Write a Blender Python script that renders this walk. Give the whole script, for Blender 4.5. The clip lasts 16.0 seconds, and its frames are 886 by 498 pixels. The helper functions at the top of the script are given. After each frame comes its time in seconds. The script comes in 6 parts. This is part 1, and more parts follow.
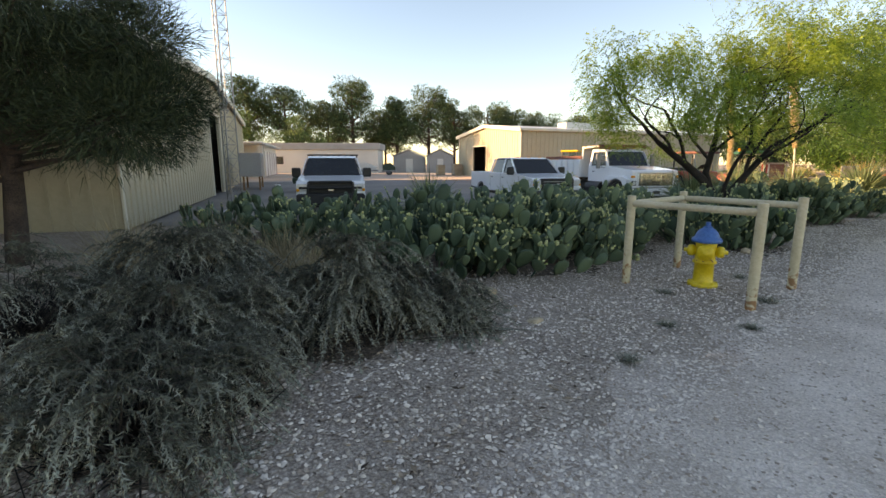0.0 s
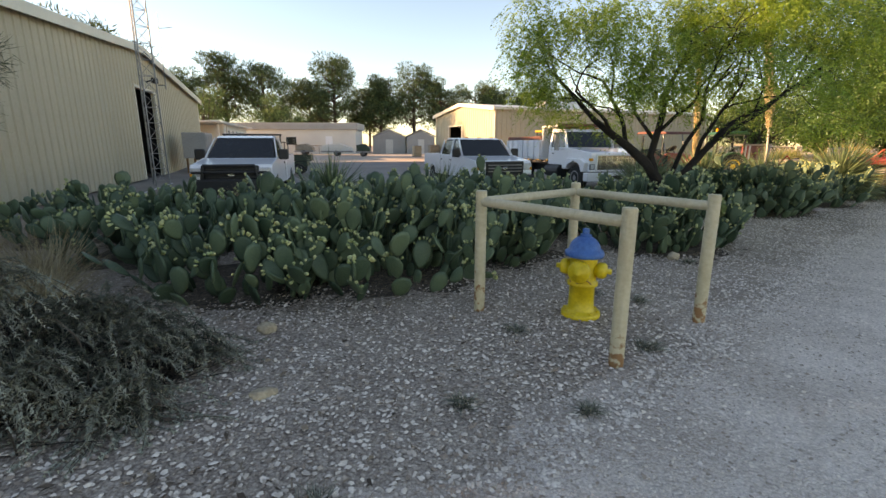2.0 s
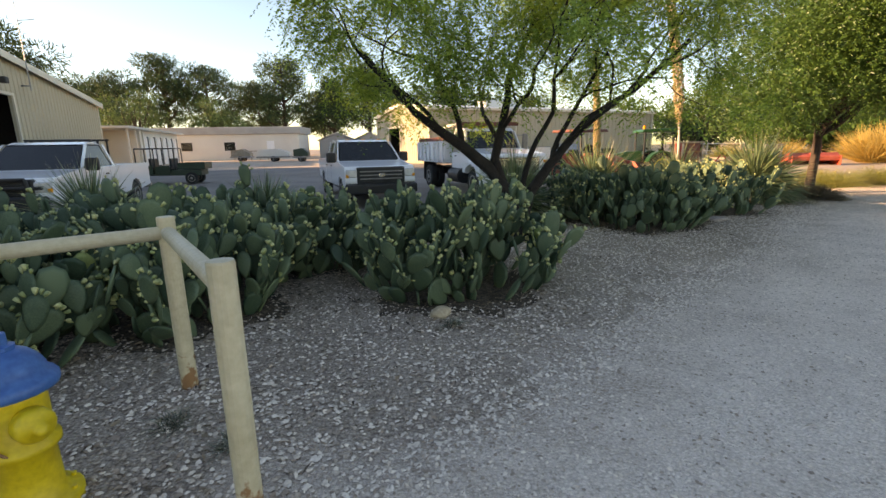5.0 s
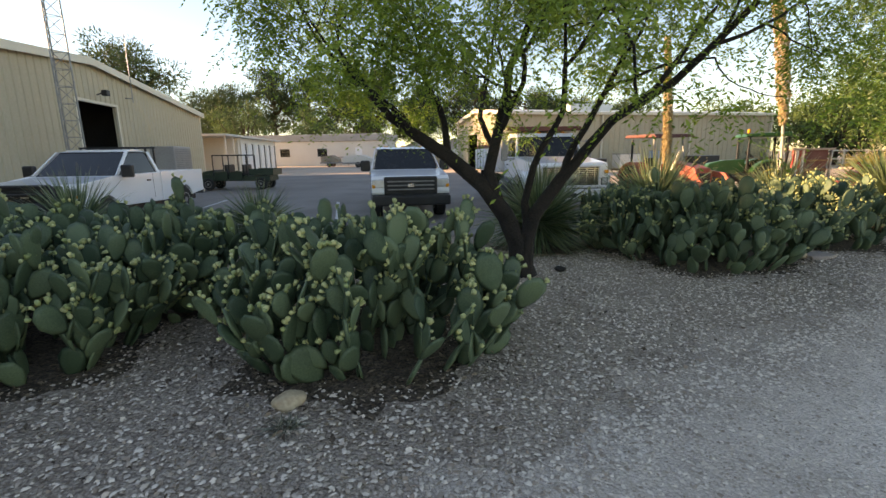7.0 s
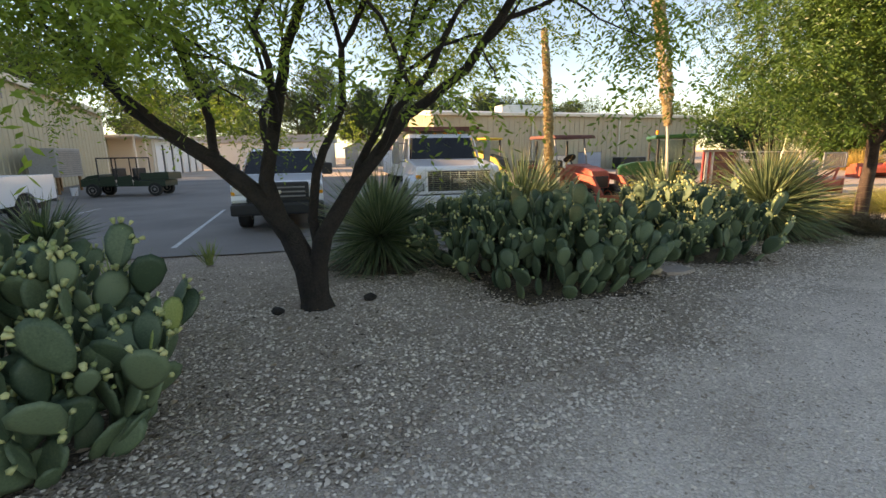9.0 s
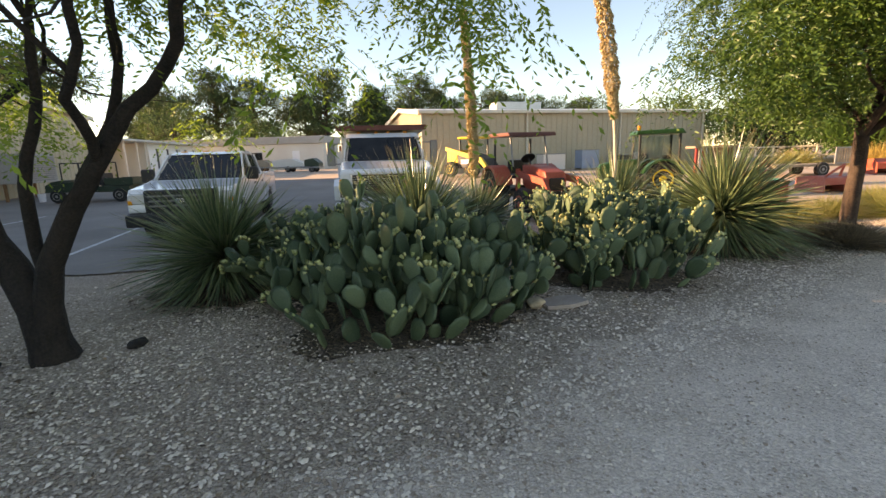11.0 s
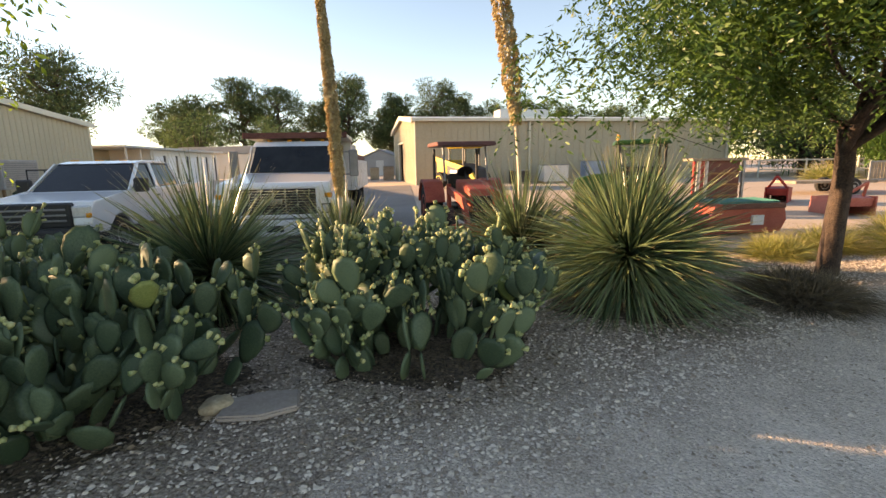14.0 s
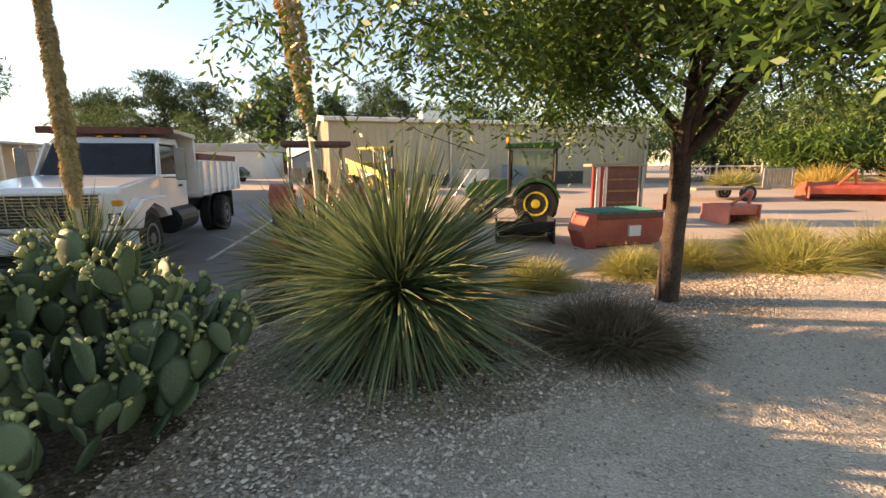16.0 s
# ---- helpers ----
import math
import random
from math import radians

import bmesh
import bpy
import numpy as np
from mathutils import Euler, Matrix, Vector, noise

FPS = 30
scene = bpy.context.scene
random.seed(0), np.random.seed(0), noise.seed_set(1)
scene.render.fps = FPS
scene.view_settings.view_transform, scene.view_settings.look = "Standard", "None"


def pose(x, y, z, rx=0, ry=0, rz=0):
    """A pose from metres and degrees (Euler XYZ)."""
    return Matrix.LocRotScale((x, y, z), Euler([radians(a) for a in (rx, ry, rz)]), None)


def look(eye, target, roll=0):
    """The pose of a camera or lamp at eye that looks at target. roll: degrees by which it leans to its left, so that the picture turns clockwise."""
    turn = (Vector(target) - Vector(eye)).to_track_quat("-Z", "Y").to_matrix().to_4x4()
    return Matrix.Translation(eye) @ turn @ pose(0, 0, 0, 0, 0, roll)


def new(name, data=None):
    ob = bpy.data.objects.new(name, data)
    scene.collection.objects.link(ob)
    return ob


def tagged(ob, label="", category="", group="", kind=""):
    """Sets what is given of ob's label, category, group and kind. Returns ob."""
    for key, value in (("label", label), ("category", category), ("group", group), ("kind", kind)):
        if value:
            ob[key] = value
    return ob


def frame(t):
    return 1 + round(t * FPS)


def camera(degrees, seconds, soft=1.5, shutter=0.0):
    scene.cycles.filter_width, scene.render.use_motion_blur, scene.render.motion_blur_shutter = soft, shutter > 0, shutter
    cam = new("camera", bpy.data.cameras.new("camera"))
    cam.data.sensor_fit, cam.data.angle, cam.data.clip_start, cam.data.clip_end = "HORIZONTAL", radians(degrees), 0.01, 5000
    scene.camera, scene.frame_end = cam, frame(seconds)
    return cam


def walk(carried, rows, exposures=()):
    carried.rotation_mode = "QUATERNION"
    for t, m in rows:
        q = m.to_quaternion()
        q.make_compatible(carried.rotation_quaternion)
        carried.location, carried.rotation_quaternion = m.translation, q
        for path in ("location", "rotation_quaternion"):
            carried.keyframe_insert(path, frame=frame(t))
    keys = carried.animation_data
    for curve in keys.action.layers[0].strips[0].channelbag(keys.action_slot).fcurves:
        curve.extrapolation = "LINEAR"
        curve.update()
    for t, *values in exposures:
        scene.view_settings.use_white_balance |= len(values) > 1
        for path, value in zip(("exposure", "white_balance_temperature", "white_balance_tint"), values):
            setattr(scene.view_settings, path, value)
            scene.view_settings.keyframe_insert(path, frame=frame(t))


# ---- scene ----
cam = camera(88.5, 16.0)
PATH = [
    (0, (-0.403, -1.231, 1.542), (-0.5, 0.732, 1.174), -0.0),
    (0.5, (0.084, -0.721, 1.569), (-0.013, 1.239, 1.181), 0.2),
    (1, (0.573, -0.308, 1.567), (0.504, 1.648, 1.154), 0.0),
    (1.5, (1.063, 0.172, 1.553), (0.988, 2.122, 1.116), -0.2),
    (2, (1.534, 0.553, 1.549), (1.457, 2.501, 1.102), 0.1),
    (2.5, (2.016, 0.886, 1.538), (2.023, 2.836, 1.093), 0.0),
    (3, (2.61, 1.247, 1.575), (2.664, 3.193, 1.117), 0.0),
    (3.5, (3.098, 1.594, 1.542), (3.185, 3.541, 1.092), -0.1),
    (4, (3.529, 2.041, 1.521), (3.641, 3.987, 1.074), -0.2),
    (4.2, (3.726, 2.217, 1.542), (3.836, 4.164, 1.094), -0.4),
    (6.3, (5.479, 3.866, 1.523), (5.219, 5.807, 1.118), -0.5),
    (6.5, (5.619, 4.042, 1.529), (5.307, 5.976, 1.126), -0.4),
    (7, (5.974, 4.432, 1.559), (5.602, 6.355, 1.152), -0.8),
    (7.5, (6.363, 4.767, 1.57), (6.033, 6.698, 1.167), -0.7),
    (8, (6.788, 5.21, 1.551), (6.513, 7.15, 1.155), -0.6),
    (8.5, (7.266, 5.514, 1.574), (7.018, 7.456, 1.164), -0.9),
    (9, (7.672, 5.824, 1.554), (7.484, 7.774, 1.151), -0.9),
    (9.5, (8.235, 6.186, 1.554), (8.019, 8.133, 1.152), -1.4),
    (10, (8.663, 6.544, 1.538), (8.429, 8.489, 1.136), -1.3),
    (10.2, (8.835, 6.679, 1.546), (8.595, 8.624, 1.146), -1.6),
    (12.3, (10.604, 8.242, 1.544), (10.286, 10.173, 1.131), -1.0),
    (12.5, (10.735, 8.372, 1.542), (10.411, 10.304, 1.136), -1.1),
    (13, (11.111, 8.723, 1.522), (10.742, 10.649, 1.129), -1.1),
    (13.5, (11.517, 9.126, 1.556), (11.107, 11.045, 1.174), -1.1),
    (14, (11.924, 9.42, 1.572), (11.502, 11.341, 1.207), -1.1),
    (14.5, (12.349, 9.829, 1.563), (11.921, 11.749, 1.2), -0.9),
    (15, (12.762, 10.193, 1.55), (12.35, 12.116, 1.186), -0.8),
    (15.5, (13.193, 10.585, 1.539), (12.879, 12.527, 1.177), -0.8),
    (16, (13.679, 11.01, 1.573), (13.467, 12.966, 1.215), -0.4),
]
walk(cam, [(t, look(eye, aim, lean)) for t, eye, aim, lean in PATH],
     exposures=[(0, 1.63, 11300, 22)])

# ---- light ----
world = bpy.data.worlds.new("sky")
scene.world = world
world.use_nodes = True
wn = world.node_tree.nodes
bg = wn["Background"]
sky = wn.new("ShaderNodeTexSky")
sky.sky_type = "NISHITA"
sky.sun_disc = False
SUN_EL, SUN_AZ = 13.0, 180.0          # height in degrees; direction in the plan, counted from +x
sky.sun_elevation = radians(SUN_EL)
sky.sun_rotation = radians(270.0)
sky.air_density, sky.dust_density, sky.ozone_density = 0.9, 0.0, 3.2
world.node_tree.links.new(sky.outputs[0], bg.inputs[0])
bg.inputs[1].default_value = 0.145
sun = new("sun", bpy.data.lights.new("sun", "SUN"))
sun.data.energy, sun.data.angle, sun.data.color = 4.4, radians(0.55), (1.0, 0.83, 0.64)
sx, sy = math.cos(radians(SUN_AZ)), math.sin(radians(SUN_AZ))
sun.matrix_world = look((40 * sx, 40 * sy, 40 * math.tan(radians(SUN_EL))), (0, 0, 0))

# ---- materials ----
def material(name, colors, scale=3.0, fine=60.0, rough=0.8, metal=0.0, bump=0.2, dist=0.01, rnd=0.0, island=0.0,
             translucent=0.0, along=None, coat=0.0, spec=0.5, contrast=0.5, cells=0.0, rust=False):
    """colors: two tones mixed by coarse and fine noise; along: a tone for the ends of blades."""
    m = bpy.data.materials.new(name)
    m.use_nodes = True
    nt = m.node_tree
    N, K = nt.nodes, nt.links.new
    b = N["Principled BSDF"]
    co = N.new("ShaderNodeTexCoord").outputs["Object"]
    n1, n2 = N.new("ShaderNodeTexNoise"), N.new("ShaderNodeTexNoise")
    n1.inputs["Scale"].default_value, n1.inputs["Detail"].default_value = scale, 4
    n2.inputs["Scale"].default_value, n2.inputs["Detail"].default_value = fine, 3
    K(co, n1.inputs["Vector"])
    K(co, n2.inputs["Vector"])
    ad = N.new("ShaderNodeMath")
    ad.operation = "ADD"
    K(n1.outputs[0], ad.inputs[0])
    K(n2.outputs[0], ad.inputs[1])
    src = ad.outputs[0]
    for amount, node, out in ((rnd, "ShaderNodeObjectInfo", "Random"), (island, "ShaderNodeNewGeometry", "Random Per Island")):
        if amount:
            mu = N.new("ShaderNodeMath")
            mu.operation = "MULTIPLY_ADD"
            K(N.new(node).outputs[out], mu.inputs[0])
            mu.inputs[1].default_value = amount
            K(src, mu.inputs[2])
            sb = N.new("ShaderNodeMath")
            sb.operation = "SUBTRACT"
            K(mu.outputs[0], sb.inputs[0])
            sb.inputs[1].default_value = amount / 2
            src = sb.outputs[0]
    height = ad.outputs[0]
    if cells:
        vo = N.new("ShaderNodeTexVoronoi")
        vo.inputs["Scale"].default_value = cells
        K(co, vo.inputs["Vector"])
        sp = N.new("ShaderNodeSeparateColor")
        K(vo.outputs["Color"], sp.inputs[0])
        ma = N.new("ShaderNodeMath")
        ma.operation = "MULTIPLY_ADD"
        K(sp.outputs[0], ma.inputs[0])
        ma.inputs[1].default_value = 0.75
        K(src, ma.inputs[2])
        mb = N.new("ShaderNodeMath")
        mb.operation = "SUBTRACT"
        K(ma.outputs[0], mb.inputs[0])
        K(vo.outputs["Distance"], mb.inputs[1])
        src = mb.outputs[0]
        mc = N.new("ShaderNodeMath")
        mc.operation = "MULTIPLY_ADD"
        K(vo.outputs["Distance"], mc.inputs[0])
        mc.inputs[1].default_value = -1.6
        K(ad.outputs[0], mc.inputs[2])
        height = mc.outputs[0]
    r = N.new("ShaderNodeMapRange")
    r.inputs["From Min"].default_value, r.inputs["From Max"].default_value = 1 - contrast / 2, 1 + contrast / 2
    K(src, r.inputs["Value"])
    mix = N.new("ShaderNodeMix")
    mix.data_type = "RGBA"
    K(r.outputs[0], mix.inputs[0])
    mix.inputs[6].default_value = (*colors[0], 1)
    mix.inputs[7].default_value = (*colors[1], 1)
    tone = mix.outputs[2]
    if along:
        at = N.new("ShaderNodeAttribute")
        at.attribute_name = "along"
        rp = N.new("ShaderNodeMapRange")
        rp.inputs["From Min"].default_value, rp.inputs["From Max"].default_value = along[1], 1.0
        mx = N.new("ShaderNodeMix")
        mx.data_type = "RGBA"
        K(rp.outputs[0], mx.inputs[0])
        K(tone, mx.inputs[6])
        if isinstance(along[0][0], tuple):
            # a second pair of tones, with a ragged passage between the two
            n4 = N.new("ShaderNodeTexNoise")
            n4.inputs["Scale"].default_value, n4.inputs["Detail"].default_value = 1.7, 6
            K(co, n4.inputs["Vector"])
            mn = N.new("ShaderNodeMath")
            mn.operation = "MULTIPLY_ADD"
            K(n4.outputs[0], mn.inputs[0])
            mn.inputs[1].default_value = 1.5
            K(at.outputs["Fac"], mn.inputs[2])
            md = N.new("ShaderNodeMath")
            md.operation = "SUBTRACT"
            K(mn.outputs[0], md.inputs[0])
            md.inputs[1].default_value = 0.75
            K(md.outputs[0], rp.inputs["Value"])
            m2 = N.new("ShaderNodeMix")
            m2.data_type = "RGBA"
            K(r.outputs[0], m2.inputs[0])
            m2.inputs[6].default_value, m2.inputs[7].default_value = (*along[0][0], 1), (*along[0][1], 1)
            K(m2.outputs[2], mx.inputs[7])
        else:
            K(at.outputs["Fac"], rp.inputs["Value"])
            mx.inputs[7].default_value = (*along[0], 1)
        tone = mx.outputs[2]
    if rust:
        # flaking at the foot, with a ragged edge
        sz = N.new("ShaderNodeSeparateXYZ")
        K(co, sz.inputs[0])
        n3 = N.new("ShaderNodeTexNoise")
        n3.inputs["Scale"].default_value, n3.inputs["Detail"].default_value = 14, 5
        K(co, n3.inputs["Vector"])
        mz = N.new("ShaderNodeMath")
        mz.operation = "MULTIPLY_ADD"
        K(n3.outputs[0], mz.inputs[0])
        mz.inputs[1].default_value = 1.3
        K(sz.outputs[2], mz.inputs[2])
        mr = N.new("ShaderNodeMapRange")
        mr.inputs["From Min"].default_value, mr.inputs["From Max"].default_value = 0.80, 0.70
        K(mz.outputs[0], mr.inputs["Value"])
        mt = N.new("ShaderNodeMix")
        mt.data_type = "RGBA"
        K(mr.outputs[0], mt.inputs[0])
        K(tone, mt.inputs[6])
        mt.inputs[7].default_value = (0.30, 0.14, 0.06, 1)
        tone = mt.outputs[2]
    K(tone, b.inputs["Base Color"])
    b.inputs["Roughness"].default_value, b.inputs["Metallic"].default_value = rough, metal
    b.inputs["Specular IOR Level"].default_value = spec
    b.inputs["Coat Weight"].default_value = coat
    if bump:
        bu = N.new("ShaderNodeBump")
        bu.inputs["Strength"].default_value, bu.inputs["Distance"].default_value = bump, dist
        K(height, bu.inputs["Height"])
        K(bu.outputs[0], b.inputs["Normal"])
    if translucent:
        tr = N.new("ShaderNodeBsdfTranslucent")
        ms = N.new("ShaderNodeMixShader")
        K(tone, tr.inputs["Color"])
        ms.inputs[0].default_value = translucent
        K(b.outputs[0], ms.inputs[1])
        K(tr.outputs[0], ms.inputs[2])
        K(ms.outputs[0], N["Material Output"].inputs["Surface"])
    return m


def glass(name, tint, rough=0.03):
    m = bpy.data.materials.new(name)
    m.use_nodes = True
    b = m.node_tree.nodes["Principled BSDF"]
    b.inputs["Base Color"].default_value = (*tint, 1)
    b.inputs["Roughness"].default_value, b.inputs["Transmission Weight"].default_value, b.inputs["IOR"].default_value = rough, 1.0, 1.3
    return m


M_DIRT = material("gravelly dry earth", [(0.25, 0.182, 0.140), (0.64, 0.518, 0.418)], 0.9, 45, 0.95, bump=0.8, dist=0.02, cells=48, contrast=1.3)
M_STONE = material("crushed limestone", [(0.35, 0.258, 0.197), (0.87, 0.738, 0.62)], 1.4, 30, 0.9, bump=0.3, dist=0.004, island=1.5, contrast=1.2)
M_PATH = material("caliche path", [(0.25, 0.182, 0.140), (0.64, 0.518, 0.418)], 0.9, 45, 0.95, bump=0.75, dist=0.014, cells=60, contrast=1.35, along=(((0.61, 0.487, 0.406), (0.91, 0.765, 0.660)), 0.05))
M_LOT = material("worn asphalt", [(0.17, 0.15, 0.135), (0.26, 0.23, 0.205)], 0.5, 80, 0.9, bump=0.3, dist=0.005)
M_LOT2 = material("sandy yard", [(0.42, 0.31, 0.235), (0.58, 0.45, 0.35)], 0.25, 20, 0.95, bump=0.3, dist=0.01)
M_LINE = material("worn paint line", [(0.45, 0.44, 0.42), (0.7, 0.7, 0.68)], 6, 60, 0.8)
M_TAN = material("tan metal siding", [(0.42, 0.355, 0.245), (0.48, 0.41, 0.29)], 0.4, 9, 0.55, bump=0.05)
M_TRIM = material("pale trim metal", [(0.62, 0.56, 0.44), (0.7, 0.64, 0.52)], 1, 20, 0.5, bump=0.05)
M_ROOF = material("galvanised roof", [(0.52, 0.52, 0.5), (0.66, 0.66, 0.64)], 0.6, 12, 0.45, 0.3, bump=0.05)
# near black, so that the unlit inside of the openings is in the colour
M_DARK = material("painted interior shade", [(0.02, 0.018, 0.016), (0.035, 0.03, 0.028)], 1, 10, 0.9)
M_WHITEWALL = material("off-white siding", [(0.62, 0.58, 0.52), (0.7, 0.67, 0.6)], 0.5, 12, 0.7, bump=0.05)
M_GREYWALL = material("weathered grey siding", [(0.33, 0.31, 0.29), (0.42, 0.4, 0.37)], 0.7, 14, 0.8, bump=0.1)
M_PAD = material("cactus pad skin", [(0.038, 0.074, 0.044), (0.115, 0.172, 0.100)], 5, 90, 0.5, rnd=0.9, bump=0.15, dist=0.003, contrast=0.8, spec=0.35)
M_PADY = material("pale cactus pad skin", [(0.17, 0.235, 0.07), (0.29, 0.34, 0.12)], 5, 90, 0.55, rnd=0.8, bump=0.15, dist=0.003, spec=0.3)
M_FRUIT = material("cactus fruit", [(0.22, 0.28, 0.11), (0.48, 0.48, 0.23)], 8, 60, 0.6, island=1.0, contrast=0.8)
M_SOTOL = material("sotol blades", [(0.070, 0.118, 0.060), (0.21, 0.275, 0.145)], 2, 30, 0.28, island=0.9, along=((0.42, 0.33, 0.19), 0.82), translucent=0.15)
M_DRYTUFT = material("dry tan blades", [(0.30, 0.22, 0.12), (0.45, 0.36, 0.22)], 2, 30, 0.7, island=0.9, translucent=0.2)
M_GRASS = material("ornamental grass", [(0.22, 0.24, 0.07), (0.42, 0.40, 0.13)], 1.5, 30, 0.6, island=0.9, along=((0.52, 0.40, 0.2), 0.6), translucent=0.35)
M_GOLD = material("golden grass", [(0.42, 0.29, 0.08), (0.60, 0.42, 0.14)], 1.5, 30, 0.7, island=0.9, translucent=0.35)
# dark plume bases paint the shade within the shrub; paler tips are the foliage's own
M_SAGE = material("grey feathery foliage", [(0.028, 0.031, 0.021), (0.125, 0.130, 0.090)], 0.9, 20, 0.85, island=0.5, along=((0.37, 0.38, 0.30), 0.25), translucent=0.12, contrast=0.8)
M_TWIG = material("dry twigs", [(0.05, 0.038, 0.028), (0.13, 0.10, 0.075)], 4, 40, 0.9)
M_DUSKY = material("dead brown grass", [(0.11, 0.085, 0.06), (0.22, 0.175, 0.12)], 2, 30, 0.85, island=0.8, translucent=0.1)
M_LEAF = material("fresh feathery leaves", [(0.12, 0.21, 0.030), (0.30, 0.42, 0.065)], 0.9, 12, 0.5, island=0.8, translucent=0.5, contrast=0.8)
M_LEAF2 = material("dark pinnate leaves", [(0.038, 0.092, 0.020), (0.105, 0.190, 0.038)], 0.9, 12, 0.45, island=0.8, translucent=0.26, contrast=0.8)
M_FARLEAF = material("dusty dark foliage", [(0.050, 0.095, 0.025), (0.14, 0.205, 0.055)], 0.5, 6, 0.7, island=0.9, translucent=0.12)
M_BARK = material("dark bark", [(0.009, 0.0072, 0.006), (0.030, 0.023, 0.019)], 6, 50, 0.95, bump=0.8, dist=0.02)
M_BARK2 = material("brown bark", [(0.032, 0.021, 0.017), (0.095, 0.063, 0.048)], 6, 50, 0.95, bump=0.8, dist=0.02)
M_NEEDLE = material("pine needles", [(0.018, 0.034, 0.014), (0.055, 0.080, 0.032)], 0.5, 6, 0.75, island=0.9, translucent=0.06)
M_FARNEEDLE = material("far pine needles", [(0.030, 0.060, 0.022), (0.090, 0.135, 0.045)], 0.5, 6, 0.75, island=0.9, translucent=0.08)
M_STALK = material("sotol flower stalk", [(0.46, 0.33, 0.16), (0.70, 0.55, 0.31)], 6, 60, 0.9, island=0.6, bump=0.5, dist=0.02)
M_STALKLOW = material("pale stalk", [(0.55, 0.46, 0.36), (0.68, 0.6, 0.5)], 6, 40, 0.85, bump=0.3)
M_POST = material("cream painted post", [(0.42, 0.34, 0.21), (0.62, 0.53, 0.37)], 2.5, 25, 0.55, bump=0.25, dist=0.005, contrast=0.8, rust=True)
M_RUST = material("rust", [(0.20, 0.09, 0.04), (0.36, 0.19, 0.09)], 8, 50, 0.95, bump=0.4)
M_YELLOW = material("yellow hydrant paint", [(0.62, 0.40, 0.015), (0.78, 0.54, 0.03)], 5, 40, 0.45, bump=0.2, dist=0.004)
M_BLUE = material("blue hydrant paint", [(0.010, 0.095, 0.29), (0.025, 0.16, 0.42)], 6, 40, 0.45, bump=0.2, dist=0.004)
M_ROCK = material("tan fieldstone", [(0.36, 0.27, 0.18), (0.52, 0.42, 0.29)], 5, 40, 0.9, bump=0.5, dist=0.01)
M_SLAB = material("pinkish flagstone", [(0.32, 0.26, 0.23), (0.42, 0.35, 0.31)], 3, 40, 0.9, bump=0.3, dist=0.005)
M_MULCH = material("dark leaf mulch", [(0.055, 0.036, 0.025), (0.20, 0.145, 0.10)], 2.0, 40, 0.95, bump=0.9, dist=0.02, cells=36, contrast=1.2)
M_LITTER = material("dead leaf litter", [(0.075, 0.048, 0.032), (0.30, 0.215, 0.145)], 3, 40, 0.9, island=1.2, contrast=0.9)
M_WHITE = material("white vehicle paint", [(0.80, 0.81, 0.82), (0.85, 0.85, 0.85)], 1.2, 20, 0.25, bump=0.0, coat=0.6)
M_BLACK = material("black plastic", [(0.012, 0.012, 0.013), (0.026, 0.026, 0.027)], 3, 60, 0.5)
M_TYRE = material("tyre rubber", [(0.018, 0.017, 0.016), (0.04, 0.037, 0.034)], 4, 60, 0.9, bump=0.4)
M_CHROME = material("chrome", [(0.55, 0.55, 0.56), (0.7, 0.7, 0.7)], 2, 20, 0.18, 1.0, bump=0)
M_STEEL = material("grey steel", [(0.22, 0.22, 0.22), (0.34, 0.33, 0.32)], 3, 40, 0.5, 0.6)
M_AMBER = material("amber lens", [(0.85, 0.28, 0.02), (0.95, 0.36, 0.03)], 3, 20, 0.25, bump=0)
M_LAMP = material("clear headlamp", [(0.55, 0.56, 0.57), (0.75, 0.76, 0.77)], 8, 60, 0.12, 0.3, bump=0.3)
M_ORANGE = material("faded orange-red paint", [(0.42, 0.058, 0.030), (0.58, 0.125, 0.075)], 2, 30, 0.55, bump=0.1)
M_RED = material("red machine paint", [(0.30, 0.020, 0.018), (0.42, 0.04, 0.032)], 2, 30, 0.5, bump=0.1)
M_GREEN = material("green tractor paint", [(0.010, 0.070, 0.018), (0.022, 0.11, 0.03)], 2, 30, 0.4, coat=0.2)
M_DKGREEN = material("dark green utility vehicle paint", [(0.015, 0.035, 0.02), (0.03, 0.055, 0.035)], 2, 30, 0.4)
M_RIMY = material("yellow wheel paint", [(0.72, 0.50, 0.02), (0.85, 0.62, 0.05)], 2, 30, 0.45)
M_JCB = material("yellow loader paint", [(0.68, 0.40, 0.02), (0.80, 0.52, 0.05)], 2, 30, 0.45)
M_GLASS = glass("vehicle glass", (0.72, 0.79, 0.76))
M_TEAL = material("teal netting", [(0.03, 0.16, 0.13), (0.06, 0.26, 0.21)], 8, 40, 0.7)
M_WOOD = material("weathered wood", [(0.26, 0.19, 0.13), (0.40, 0.32, 0.24)], 3, 40, 0.85, bump=0.3)
M_BLUEGREY = material("blue-grey box", [(0.22, 0.28, 0.36), (0.3, 0.37, 0.45)], 2, 20, 0.6)
M_PINK = material("sun-faded red paint", [(0.42, 0.10, 0.075), (0.55, 0.19, 0.15)], 2, 30, 0.6, bump=0.1)
M_COPPER = material("rust-red primer", [(0.12, 0.035, 0.025), (0.2, 0.07, 0.05)], 3, 30, 0.7)


